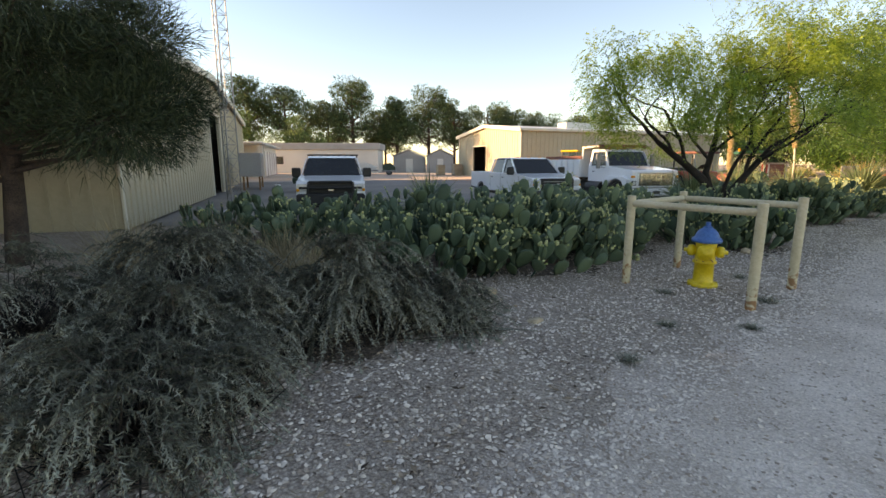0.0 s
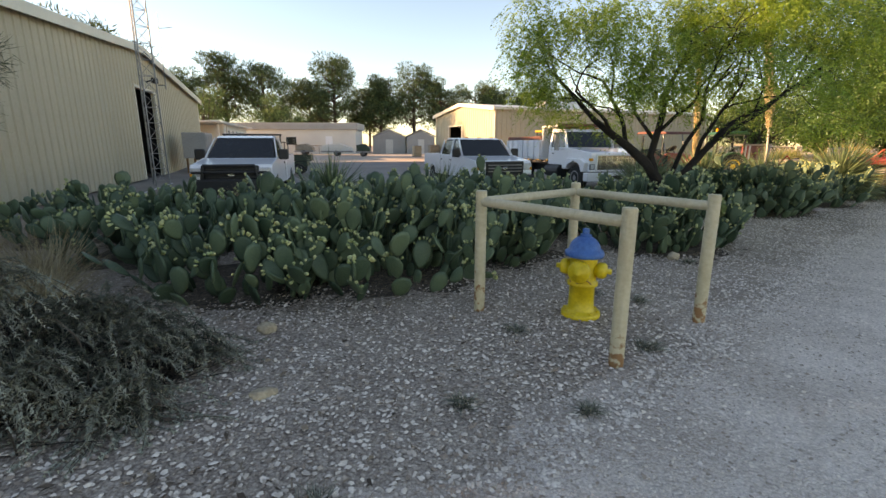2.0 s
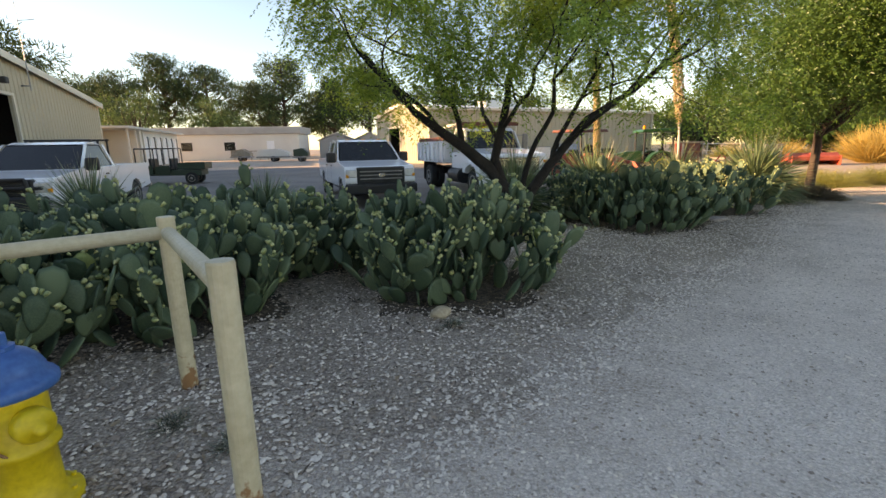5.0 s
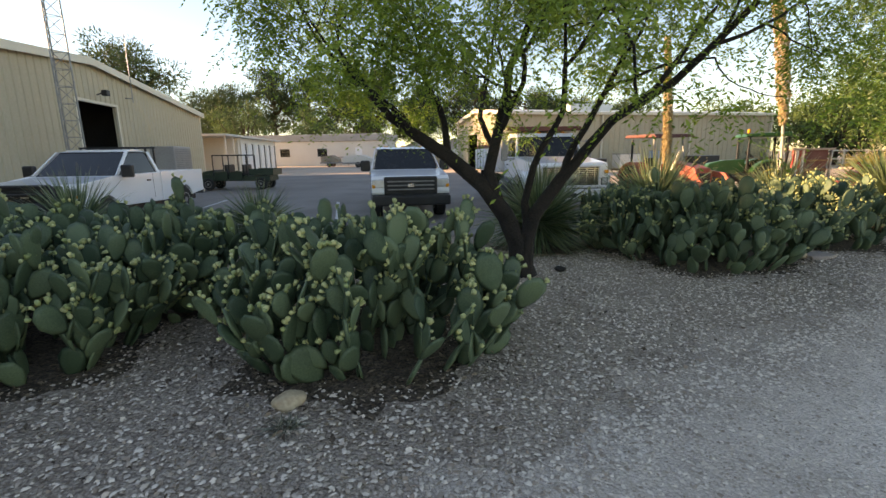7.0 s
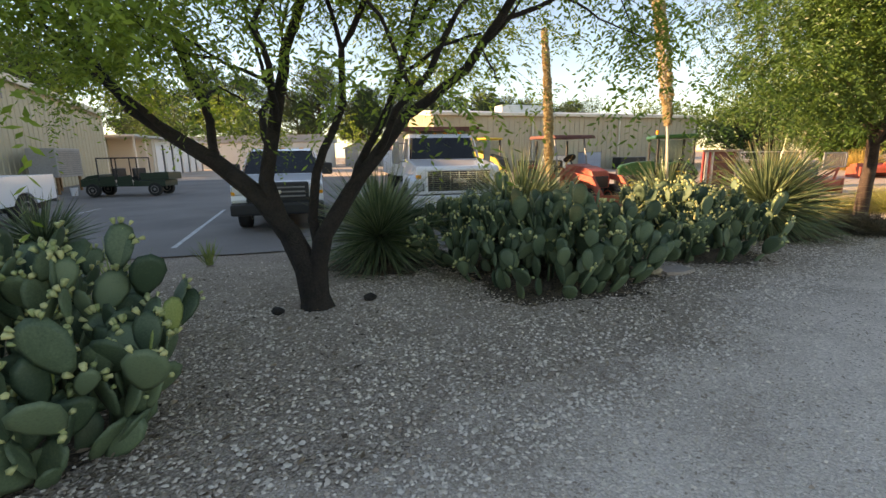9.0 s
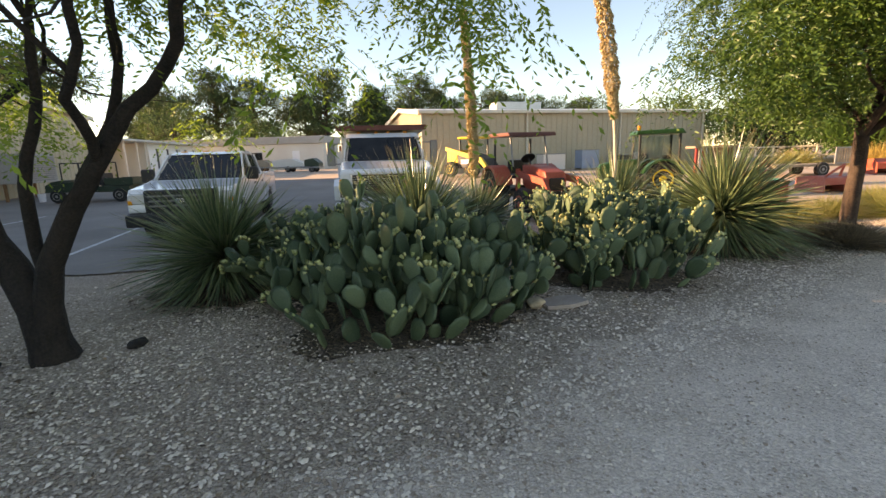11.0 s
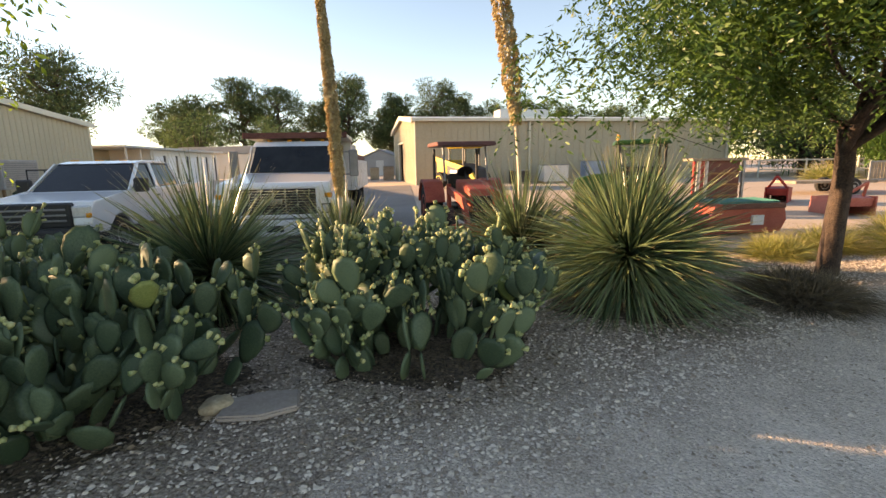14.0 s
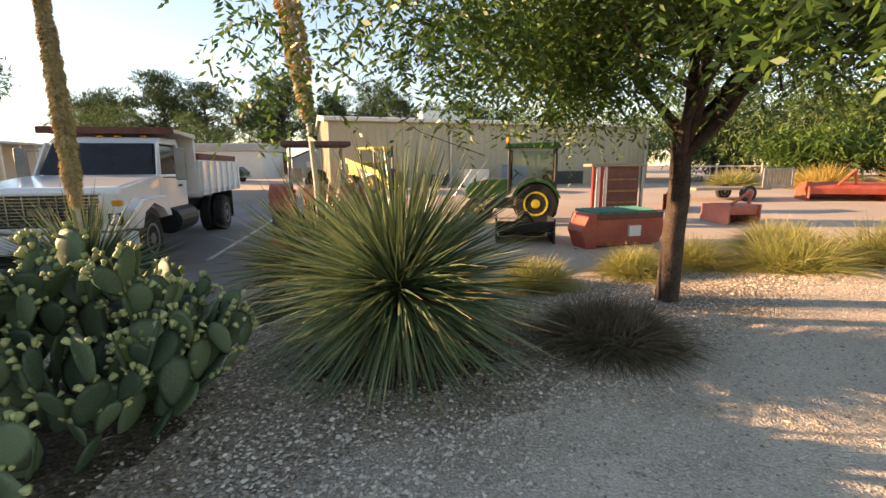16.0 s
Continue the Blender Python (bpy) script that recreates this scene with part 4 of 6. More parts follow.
def sotol(x, y, size, core, n, seed, label="", stalk=None, mat=None):
    r = np.random.default_rng(seed)
    t = thing("sotol", pose(x, y, gz(x, y)), label or "round sotol with stiff grey-green sword leaves and tan tips", "desert plant", "sotols in the bed")
    d = dome(r, n, -0.5)
    o = np.array((0, 0, core)) + d * (0.09, 0.09, 0.16) + r.normal(0, 0.03, (n, 3))
    d = d + r.normal(0, 0.13, (n, 3))
    v, f, a = blades(r, n, o, d, size * r.uniform(0.6, 1.12, n), r.uniform(0.017, 0.030, n), r.uniform(0.02, 0.34, n) * (1.15 - np.abs(d[:, 2]).clip(0, 1)), seg=4)
    v[:, 2] = np.maximum(v[:, 2], 0.015)
    put("leaves", mesh_of("leaves", v, f, a), mat or M_SOTOL, t)
    part("heart", lathe([(0.13, 0), (0.15, core * 0.6), (0.10, core + 0.05), (0.02, core + 0.1)], 10), M_TWIG, t)
    if stalk:
        top, lean, bare, fat = stalk
        pts = [(np.array((lean[0] * s * s, lean[1] * s * s, core + (top - core) * s)), 0.034 - 0.012 * s) for s in np.linspace(0, 1, 12)]
        st, fs = tubes([pts], 8)
        stem = put("stalk", mesh_of("stalk", st, fs, smooth=True), M_STALKLOW, t, "tall pale flower stalk")
        m = 5200
        s = bare + (1 - bare) * r.uniform(0, 1, m)
        girth = fat * np.minimum(1, (s - bare) * 7 + 0.25) * (1 - 0.6 * np.maximum(0, (s - 0.6) / 0.4))
        lump = 0.72 + 0.42 * np.abs(np.sin(s * 46 + 2.5 * np.sin(s * 11)))
        b = r.uniform(0, 6.283, m)
        c = np.stack([lean[0] * s * s + np.cos(b) * girth * lump * 0.75, lean[1] * s * s + np.sin(b) * girth * lump * 0.75, core + (top - core) * s], -1)
        out = np.stack([np.cos(b), np.sin(b), np.full(m, -0.5)], -1) + r.normal(0, 0.4, (m, 3))
        q, qf, qa = blades(r, m, c, out, np.full(m, 0.06), np.full(m, 0.034), 0.3, seg=2)
        sd = put("husk_spike", mesh_of("husk_spike", q, qf, qa), M_STALK, stem, "dense golden dry seed husks")
        sd["kind"] = "stuff"
    return t


sotol(12.88, 14.8, 1.28, 0.48, 1900, 21)
sotol(11.62, 16.3, 1.25, 0.40, 1500, 22, "sotol with a tall golden flower stalk leaning a little", (6.2, (-0.85, 0.0), 0.32, 0.13))
sotol(9.0, 15.7, 1.05, 0.34, 1000, 23, "sotol with a slender golden flower stalk", (4.15, (-0.18, 0.1), 0.25, 0.07))
sotol(8.3, 13.75, 1.3, 0.42, 1400, 24)
sotol(6.12, 12.3, 1.15, 0.36, 1300, 25)
sotol(-1.35, 10.6, 1.0, 0.35, 800, 26)
sotol(1.1, 11.9, 0.85, 0.3, 600, 27)


def tuft(name, x, y, radius, height, n, seed, mat, label, category="grass", group="", width=0.006, arch=0.55, low=0.25):
    """A mound of arching thin blades."""
    r = np.random.default_rng(seed)
    t = thing(name, pose(x, y, gz(x, y)), label, category, group)
    d = dome(r, n, low)
    q = np.sqrt(r.uniform(0, 1, n)) * radius * 0.4
    a = r.uniform(0, 6.283, n)
    o = np.stack([q * np.cos(a), q * np.sin(a), np.zeros(n)], -1)
    d[:, 0] += 0.5 * np.cos(a) * q / radius
    d[:, 1] += 0.5 * np.sin(a) * q / radius
    L = (height * d[:, 2] + radius * (1 - d[:, 2])) * r.uniform(0.8, 1.3, n)
    v, f, al = blades(r, n, o, d, L, width * r.uniform(0.7, 1.3, n), arch * (1 - d[:, 2] * 0.5), seg=4)
    v[:, 2] = np.maximum(v[:, 2], 0.01)
    put("foliage", mesh_of("foliage", v, f, al), mat, t)
    return t


tuft("grass_mound", 14.75, 15.05, 0.78, 0.46, 4200, 31, M_DUSKY, "low dark mound of dead brown grass", width=0.010, arch=0.5)
tuft("dry_tuft", -3.2, 10.4, 0.5, 0.75, 140, 32, M_DRYTUFT, "upright tuft of dry tan blades among cactus", width=0.012, arch=0.15, low=0.5)
for k, (x, y, rd, h) in enumerate(((18.4, 18.6, 0.9, 0.75), (15.9, 18.2, 0.5, 0.5), (14.3, 17.3, 0.5, 0.5), (17.1, 19.0, 0.55, 0.55), (20.2, 18.9, 1.0, 0.8), (21.9, 17.6, 0.9, 0.75),
                                   (19.4, 20.6, 0.8, 0.7), (23.5, 20.0, 1.0, 0.9), (24.5, 17.6, 1.1, 0.9), (27.0, 19.5, 1.2, 1.0))):
    tuft("ornamental_grass", x, y, rd * 1.3, h * 1.25, 2600, 40 + k, M_GRASS, "arching mound of yellow-green ornamental grass", group="grasses by the yard", width=0.008, arch=0.6)
for k, (x, y, rd, h) in enumerate(((35.2, 33.1, 2.4, 2.6), (32.2, 31.6, 2.0, 2.3), (40.2, 30.2, 2.2, 2.4), (44.2, 34.3, 2.5, 2.4))):
    tuft("tall_golden_grass", x, y, rd, h, 2600, 60 + k, M_GOLD, "tall stand of golden feathery grass", group="golden grasses", width=0.03, arch=0.2, low=0.4)


# twig colour taken near black to stand for shade inside a shrub
M_TWIGSHADE = material("stems darkened for shade", [(0.016, 0.012, 0.009), (0.050, 0.038, 0.028)], 4, 40, 0.95)


def feathery_shrub(x, y, rad, height, plumes, seed, label):
    """A sprawling shrub of drooping grey plumes on dry twigs."""
    r = np.random.default_rng(seed)
    t = thing("feathery_shrub", pose(x, y, gz(x, y)), label, "shrub", "grey shrubs by the path")
    twigs, V, F, A, base = [], [], [], [], 0
    K, per = 30, 3
    hubs = []
    for k in range(max(10, int(16 * rad))):
        a, q = k * 2.4 + r.uniform(-0.4, 0.4), math.sqrt((k + 0.5) / max(10, int(16 * rad)))
        hubs.append((np.array((q * rad * 0.72 * math.cos(a), q * rad * 0.72 * math.sin(a), height * (0.95 - 0.6 * q * q) * r.uniform(0.55, 1.0))), a))
    for k in range(plumes):
        hub, a = hubs[k % len(hubs)]
        p0 = hub + r.normal(0, 0.075, 3)
        b = a + r.normal(0, 0.75)
        d = np.array((math.cos(b), math.sin(b), r.uniform(-0.1, 0.75)))
        d /= np.linalg.norm(d)
        L = r.uniform(0.24, 0.55)
        s = np.linspace(0, 1, K)
        c = p0 + d * (L * s)[:, None]
        c[:, 2] -= 0.85 * L * s ** 2
        c += 0.012 * np.sin(s * r.uniform(4, 9) + r.uniform(0, 6))[:, None]
        c[:, 2] = np.maximum(c[:, 2], 0.02)
        twigs.append([(p0, 0.0035), (c[K // 3], 0.003), (c[2 * K // 3], 0.0025), (c[-1], 0.0015)])
        if k % 6 == 0:
            root = np.array((p0[0] * 0.35, p0[1] * 0.35, 0.0))
            twigs.append([(root, 0.011), ((root + p0) / 2 + r.normal(0, 0.06, 3), 0.007), (p0, 0.004)])
        m = per * K
        cc = np.repeat(c, per, 0)
        dd = r.normal(0, 0.8, (m, 3)) + d * 0.55 + np.array((0, 0, -0.35))
        v, f, al = blades(r, m, cc, dd, 0.046 * r.uniform(0.6, 1.4, m) * np.repeat(1.15 - 0.6 * s, per), np.full(m, 0.0125), 0.2, seg=1)
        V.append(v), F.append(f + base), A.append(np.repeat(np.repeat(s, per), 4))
        base += len(v)
    # added dark blades fill the core and paint the shade between the plumes
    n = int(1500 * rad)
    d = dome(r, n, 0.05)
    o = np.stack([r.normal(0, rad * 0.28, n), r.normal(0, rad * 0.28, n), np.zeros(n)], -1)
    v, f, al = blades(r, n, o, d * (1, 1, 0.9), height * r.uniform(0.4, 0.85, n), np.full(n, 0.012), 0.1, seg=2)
    put("shade_stem_mass", mesh_of("shade_stem_mass", v, f, al), M_TWIGSHADE, t, "near-black stems standing for the shade inside the shrub")["kind"] = "stuff"
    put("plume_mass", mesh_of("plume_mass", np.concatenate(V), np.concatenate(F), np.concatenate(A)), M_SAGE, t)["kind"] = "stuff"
    v, f = tubes(twigs, 3)
    put("twig_mass", mesh_of("twig_mass", v, f), M_TWIG, t)["kind"] = "stuff"


GREY = "sprawling shrub of drooping grey-green feathery plumes"
for k, (x, y, rad, h, n) in enumerate(((-1.55, 3.05, 1.0, 0.85, 620), (-2.7, 2.0, 1.15, 0.72, 640), (-2.3, 1.15, 0.85, 0.6, 420), (-0.75, 3.2, 0.7, 0.5, 300), (-3.5, 3.5, 1.15, 0.95, 460), (-4.5, 2.2, 1.1, 0.95, 260))):
    feathery_shrub(x, y, rad, h, n, 70 + k, GREY)
for k, (x, y, h) in enumerate(((-3.9, 4.9, 0.95), (-4.6, 4.2, 1.0), (-3.1, 5.2, 0.8), (-5.2, 5.0, 1.0), (-2.4, 4.4, 0.7))):
    tuft("dry_grass", x, y, 0.5, h, 420, 120 + k, M_DRYTUFT, "wispy stand of pale dry grass behind the shrubs", group="dry grasses", width=0.007, arch=0.25, low=0.55)
for k, (x, y) in enumerate(((1.55, 3.05), (0.9, 2.2), (2.95, 5.2), (3.35, 5.0), (2.0, 4.2), (3.0, 3.9), (2.3, 3.0), (4.6, 6.6))):
    tuft("weed", x, y, 0.14 + 0.03 * (k % 3), 0.10, 130, 90 + k, M_SAGE, "small grey-green weed in the gravel", "weed", "weeds in the gravel", width=0.005, arch=0.5)


# ---- pines and far trees ----
def needle_puffs(r, centres, radii, per, size, wide=0.16, seg=2):
    C = np.repeat(np.array(centres), per, 0)
    R = np.repeat(np.array(radii), per)
    n = len(C)
    d = dome(r, n, -1)
    P = C + d * (R * r.uniform(0.45, 1.0, n))[:, None] * (1, 1, 0.62)
    o = d + r.normal(0, 0.5, (n, 3))
    return blades(r, n, P, o, size * r.uniform(0.6, 1.3, n), np.full(n, size * wide), 0.0, seg=seg)


def pine(x, y, height, radius, seed, low=0.3, per=170, puffs=46, size=0.5, label="tall dark pine with a rounded clumpy crown", lean=0.0, group="pines", wide=0.16, seg=2):
    r = np.random.default_rng(seed)
    t = thing("pine_tree", pose(x, y, gz(x, y) - 0.05), label, "tree", group)
    tr = [(np.array((lean * s + 0.15 * math.sin(3 * s), 0.1 * math.sin(2 * s), height * 0.93 * s)), 0.028 * height * (1 - 0.8 * s)) for s in np.linspace(0, 1, 9)]
    paths, cs, rs = [tr], [], []
    for k in range(puffs):
        s = low + (0.97 - low) * (k + r.uniform(0, 1)) / puffs
        a = r.uniform(0, 6.283)
        w = radius * math.sin(math.pi * min(1, (s - low) / (1 - low) * 0.55 + 0.28)) * r.uniform(0.35, 1.0)
        c = np.array((lean * s + w * math.cos(a), w * math.sin(a), height * s + r.normal(0, 0.02 * height)))
        cs.append(c)
        rs.append(radius * r.uniform(0.28, 0.45))
        p = np.array((lean * s, 0, height * max(0.1, s - 0.12)))
        paths.append([(p, 0.008 * height), ((p + c) / 2 + (0, 0, -0.02 * height), 0.005 * height), (c, 0.002 * height)])
    v, f = tubes(paths, 6)
    put("trunk", mesh_of("trunk", v, f, smooth=True), M_BARK2, t)
    v, f, a = needle_puffs(r, cs, rs, per, size, wide, seg)
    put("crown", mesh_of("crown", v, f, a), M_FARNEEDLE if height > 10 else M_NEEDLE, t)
    return t


for k, (x, y, h, w) in enumerate(((-40.7, 83.8, 17.0, 4.6), (-34.2, 84.9, 15.2, 5.8), (-22.3, 88.1, 17.0, 5.4), (-28.9, 94.0, 13.5, 5), (-14.2, 91.3, 13.8, 4.2), (-8.4, 97.4, 16.2, 5.2), (-3.1, 103.5, 14.5, 4.5),
                                  (4.4, 107.6, 14.2, 6.0), (10.3, 111.7, 14.0, 5.0), (-37.1, 48.9, 13.0, 5.4), (-45.6, 78.7, 13, 5), (-18.0, 99.2, 12, 5), (17.7, 114.8, 13, 5.5), (26.8, 110.0, 12, 6), (-53.7, 82.6, 13, 5))):
    pine(x, y, h, w, 200 + k, low=0.38, per=240, puffs=46, size=0.55, wide=0.34, seg=1)
# young pine at the start, its crown reaching over the shrubs, and unseen pines added only to shade the bed
pine(-7.3, 5.3, 5.6, 2.6, 230, low=0.36, per=1500, puffs=70, size=0.22, wide=0.085, seg=1, label="dark young pine with low spreading needle-clad boughs", group="pines beside the lean-to")
for k, (x, y, h, w) in enumerate(((-12.5, 0.5, 7.0, 3.4), (-13.5, 7.6, 7.2, 2.2), (-15.0, -4.0, 7.5, 3.6), (-19.0, 3.5, 9.0, 3.4), (-21.5, 8.2, 9.5, 3.6))):
    pine(x, y, h, w, 240 + k, low=0.12, per=170, puffs=60, size=0.6, seg=1, wide=0.25, group="pines beside the lean-to")


def far_tree(x, y, h, w, seed, mat, label):
    r = np.random.default_rng(seed)
    t = thing("broadleaf_tree", pose(x, y, gz(x, y) - 0.05), label, "tree", "trees beyond the yard")
    cs, rs = [], []
    paths = [[(np.array((0, 0, h * 0.55 * s)), 0.03 * h * (1 - 0.6 * s)) for s in np.linspace(0, 1, 5)]]
    for k in range(44):
        d = dome(r, 1, -0.95)[0]
        q = r.uniform(0.35, 0.95)
        c = np.array((d[0] * w * q, d[1] * w * q, h * 0.50 + d[2] * h * 0.46 * q))
        cs.append(c)
        rs.append(w * r.uniform(0.2, 0.36))
        paths.append([(np.array((0, 0, h * 0.35)), 0.010 * h), (c * (0.5, 0.5, 0.6), 0.006 * h), (c, 0.002 * h)])
    v, f = tubes(paths, 6)
    put("trunk", mesh_of("trunk", v, f, smooth=True), M_BARK2, t)
    v, f, a = needle_puffs(r, cs, rs, 100, 0.52, 0.3, 1)
    v2 = v
    put("crown", mesh_of("crown", v2, f, a), mat, t)


for k, (x, y, h, w, mt) in enumerate(((-34.4, 64.9, 9.5, 5.5, 1), (-25.5, 69.1, 9, 4.5, 1), (32.8, 52.1, 8, 5, 1), (38.9, 47.2, 7.5, 5, 1), (44.9, 50.3, 8, 5.5, 0), (51.0, 44.4, 8, 5, 1), (56.9, 47.5, 9, 6, 1),
                                      (63.1, 38.6, 8, 5, 0), (49.2, 33.4, 6, 4, 0), (69.2, 30.7, 9, 6, 1), (26.7, 60.0, 8, 5, 1), (75.0, 45.8, 10, 7, 1), (59.3, 24.6, 7, 5, 0), (29.9, 47.0, 7, 5, 1), (36.0, 43.2, 7, 5, 1), (43.0, 42.3, 7, 5.5, 1), (47.1, 38.3, 6.5, 5, 1), (55.1, 36.5, 7, 5, 1), (65.4, 18.7, 8, 6, 1), (71.6, 8.8, 9, 6, 1), (79.4, 22.9, 10, 7, 1), (89.1, 39.1, 10, 8, 1), (38.7, 60.2, 9, 6, 1), (52.8, 56.4, 9, 6, 1), (64.8, 54.7, 9, 6, 1), (33.0, 41.1, 4.2, 3.4, 0), (38.1, 38.7, 4.0, 3.4, 0), (44.1, 37.3, 4.5, 3.6, 1), (50.0, 40.4, 5, 4, 0), (57.2, 31.5, 5, 4, 0), (63.3, 27.6, 5, 4.5, 1))):
    far_tree(x, y, h, w, 300 + k, M_LEAF2 if mt == 0 else M_FARLEAF, "green broadleaf tree beyond the yard")


# ---- hydrant and its guard ----
guard = thing("pipe_guard", pose(0, 0, 0), "cream-painted steel pipe guard around the hydrant, rusting at its feet", "railing")
POSTS = {"a": (1.72, 4.71), "b": (2.66, 3.61), "c": (3.675, 4.48), "d": (2.80, 5.66)}
for k, (x, y) in POSTS.items():
    part("post", lathe([(0.052, -0.05), (0.052, 1.135), (0.048, 1.144), (0.0, 1.146)], 18, (x, y, 0)), M_POST, guard, smooth=False)
for a, b in (("a", "b"), ("a", "d"), ("d", "c")):
    p, q = Vector((*POSTS[a], 1.045)), Vector((*POSTS[b], 1.045))
    part("rail", cyl(p, q, 0.042, seg=18), M_POST, guard, smooth=False)
hyd = thing("fire_hydrant", pose(2.66, 4.62, 0, 0, 0, -28) @ Matrix.Scale(1.07, 4), "yellow fire hydrant with a blue bonnet", "hydrant")
part("barrel", lathe([(0.165, -0.02), (0.165, 0.035), (0.155, 0.045), (0.125, 0.05), (0.108, 0.07), (0.104, 0.27), (0.128, 0.28), (0.128, 0.305), (0.11, 0.315), (0.112, 0.50), (0.118, 0.53)], 28), M_YELLOW, hyd, smooth=True)
part("bonnet", lathe([(0.158, 0.532), (0.162, 0.545), (0.162, 0.565), (0.150, 0.58), (0.132, 0.592), (0.124, 0.62), (0.108, 0.652), (0.082, 0.68), (0.048, 0.70)], 28), M_BLUE, hyd, "blue cast bonnet", smooth=True)
part("operating_nut", join(lathe([(0.05, 0.70), (0.05, 0.715), (0.03, 0.72), (0.028, 0.765), (0.0, 0.77)], 8)), M_BLUE, hyd, "blue operating nut")
for ang, rr, ln in ((0, 0.062, 0.20), (180, 0.062, 0.20), (-90, 0.085, 0.19)):
    m = Matrix.Rotation(radians(ang), 4, "Z") @ Matrix.Translation((0, 0, 0.42)) @ Matrix.Rotation(radians(90), 4, "Y")
    noz = part("nozzle_cap", lathe([(rr * 0.9, 0.08), (rr * 0.9, 0.12), (rr * 1.1, 0.125), (rr * 1.1, ln - 0.03), (rr * 0.9, ln - 0.01), (0.024, ln - 0.005), (0.024, ln + 0.03), (0, ln + 0.032)], 16, m=m), M_YELLOW, hyd, smooth=True)
for k in range(8):
    a = k * math.pi / 4
    part("bolt", cyl((0.142 * math.cos(a), 0.142 * math.sin(a), 0.03), (0.142 * math.cos(a), 0.142 * math.sin(a), 0.06), 0.011, seg=6), M_YELLOW, hyd)
part("chain", join(*[cyl((0.12 * math.cos(a), 0.12 * math.sin(a), 0.32 - 0.03 * math.sin(k)), (0.12 * math.cos(a + .25), 0.12 * math.sin(a + .25), 0.32 - 0.03 * math.sin(k + 1)), 0.006, seg=5) for k, a in enumerate(np.arange(-2.4, -0.6, 0.25))]), M_RUST, hyd)


def rock(x, y, sx_, sy_, sz_, seed, mat=None, label="rounded tan fieldstone on the gravel"):
    bm = bmesh.new()
    bmesh.ops.create_icosphere(bm, subdivisions=3, radius=1)
    for v in bm.verts:
        v.co *= 1 + 0.28 * noise.noise(v.co * 1.3 + Vector((seed, seed, 0)))
        v.co.x *= sx_
        v.co.y *= sy_
        v.co.z = v.co.z * sz_ + sz_ * 0.6
    ob = part("rock", bm, mat or M_ROCK, smooth=True, m=pose(x, y, gz(x, y), 0, 0, seed * 40))
    tagged(ob, label, "rock", "stones in the bed")


rock(4.50, 6.83, 0.10, 0.075, 0.06, 1)
rock(9.86, 11.80, 0.12, 0.09, 0.06, 2)
rock(-0.1, 4.1, 0.09, 0.07, 0.05, 4)
rock(0.3, 3.1, 0.09, 0.06, 0.03, 5)
rock(6.39, 10.58, 0.10, 0.07, 0.04, 7, M_BARK, "dark half-buried stone by the tree")
rock(5.56, 10.06, 0.09, 0.06, 0.04, 8, M_BARK, "dark half-buried stone by the tree")
bm = bmesh.new()
vs = [bm.verts.new((x, y, 0.0)) for x, y in ((-0.24, -0.10), (0.02, -0.17), (0.26, -0.12), (0.27, 0.12), (0.05, 0.17), (-0.20, 0.13))]
ret = bmesh.ops.extrude_face_region(bm, geom=[bm.faces.new(vs)])
bmesh.ops.translate(bm, vec=(0, 0, 0.04), verts=[v for v in ret["geom"] if isinstance(v, bmesh.types.BMVert)])
bmesh.ops.bevel(bm, geom=list(bm.edges), offset=0.012, segments=2, affect="EDGES")
tagged(part("flagstone", bm, M_SLAB, m=pose(10.12, 11.85, 0.012, 0, 0, 30)), "flat pinkish flagstone lying on the gravel", "stone")


# ---- vehicles ----
M_GLASSDK = material("tinted window glass", [(0.010, 0.012, 0.013), (0.02, 0.023, 0.024)], 1, 5, 0.05, bump=0, spec=0.45)


def plate(pts, thick, mat, name, parent, label=""):
    """A thin solid panel from its corner points, thickened along its normal."""
    pts = [Vector(p) for p in pts]
    n = (pts[1] - pts[0]).cross(pts[-1] - pts[0]).normalized() * thick
    bm = bmesh.new()
    a = [bm.verts.new(p) for p in pts]
    b = [bm.verts.new(p + n) for p in pts]
    bm.faces.new(a[::-1])
    bm.faces.new(b)
    for k in range(len(pts)):
        j = (k + 1) % len(pts)
        bm.faces.new((a[k], a[j], b[j], b[k]))
    return part(name, bm, mat, parent, label)


def wheel(parent, x, y, r, w, rim_mat, hub=0.55, name="wheel"):
    """A wheel with tyre and rim, its axle along y."""
    h = Matrix.Translation((x, y, r)) @ Matrix.Rotation(radians(90), 4, "X")
    ty = part("wheel", lathe([(r * hub, -w / 2), (r * 0.93, -w / 2), (r, -w * 0.32), (r, w * 0.32), (r * 0.93, w / 2), (r * hub, w / 2)], 24, m=h), M_TYRE, parent)
    part("rim", lathe([(r * hub * 1.04, -w * 0.5 + 0.004), (r * hub * 1.04, -w * 0.5 - 0.008), (r * hub * 0.9, -w * 0.5 - 0.008), (r * hub * 0.82, -w * 0.40), (r * 0.24, -w * 0.42), (r * 0.2, -w * 0.52), (0.002, -w * 0.53),
                       (0.002, w * 0.53), (r * 0.2, w * 0.52), (r * 0.24, w * 0.42), (r * hub * 0.82, w * 0.40), (r * hub * 0.9, w * 0.5 + 0.008), (r * hub * 1.04, w * 0.5 + 0.008), (r * hub * 1.04, w * 0.5 - 0.004)], 20, m=h), rim_mat, ty)
    return ty


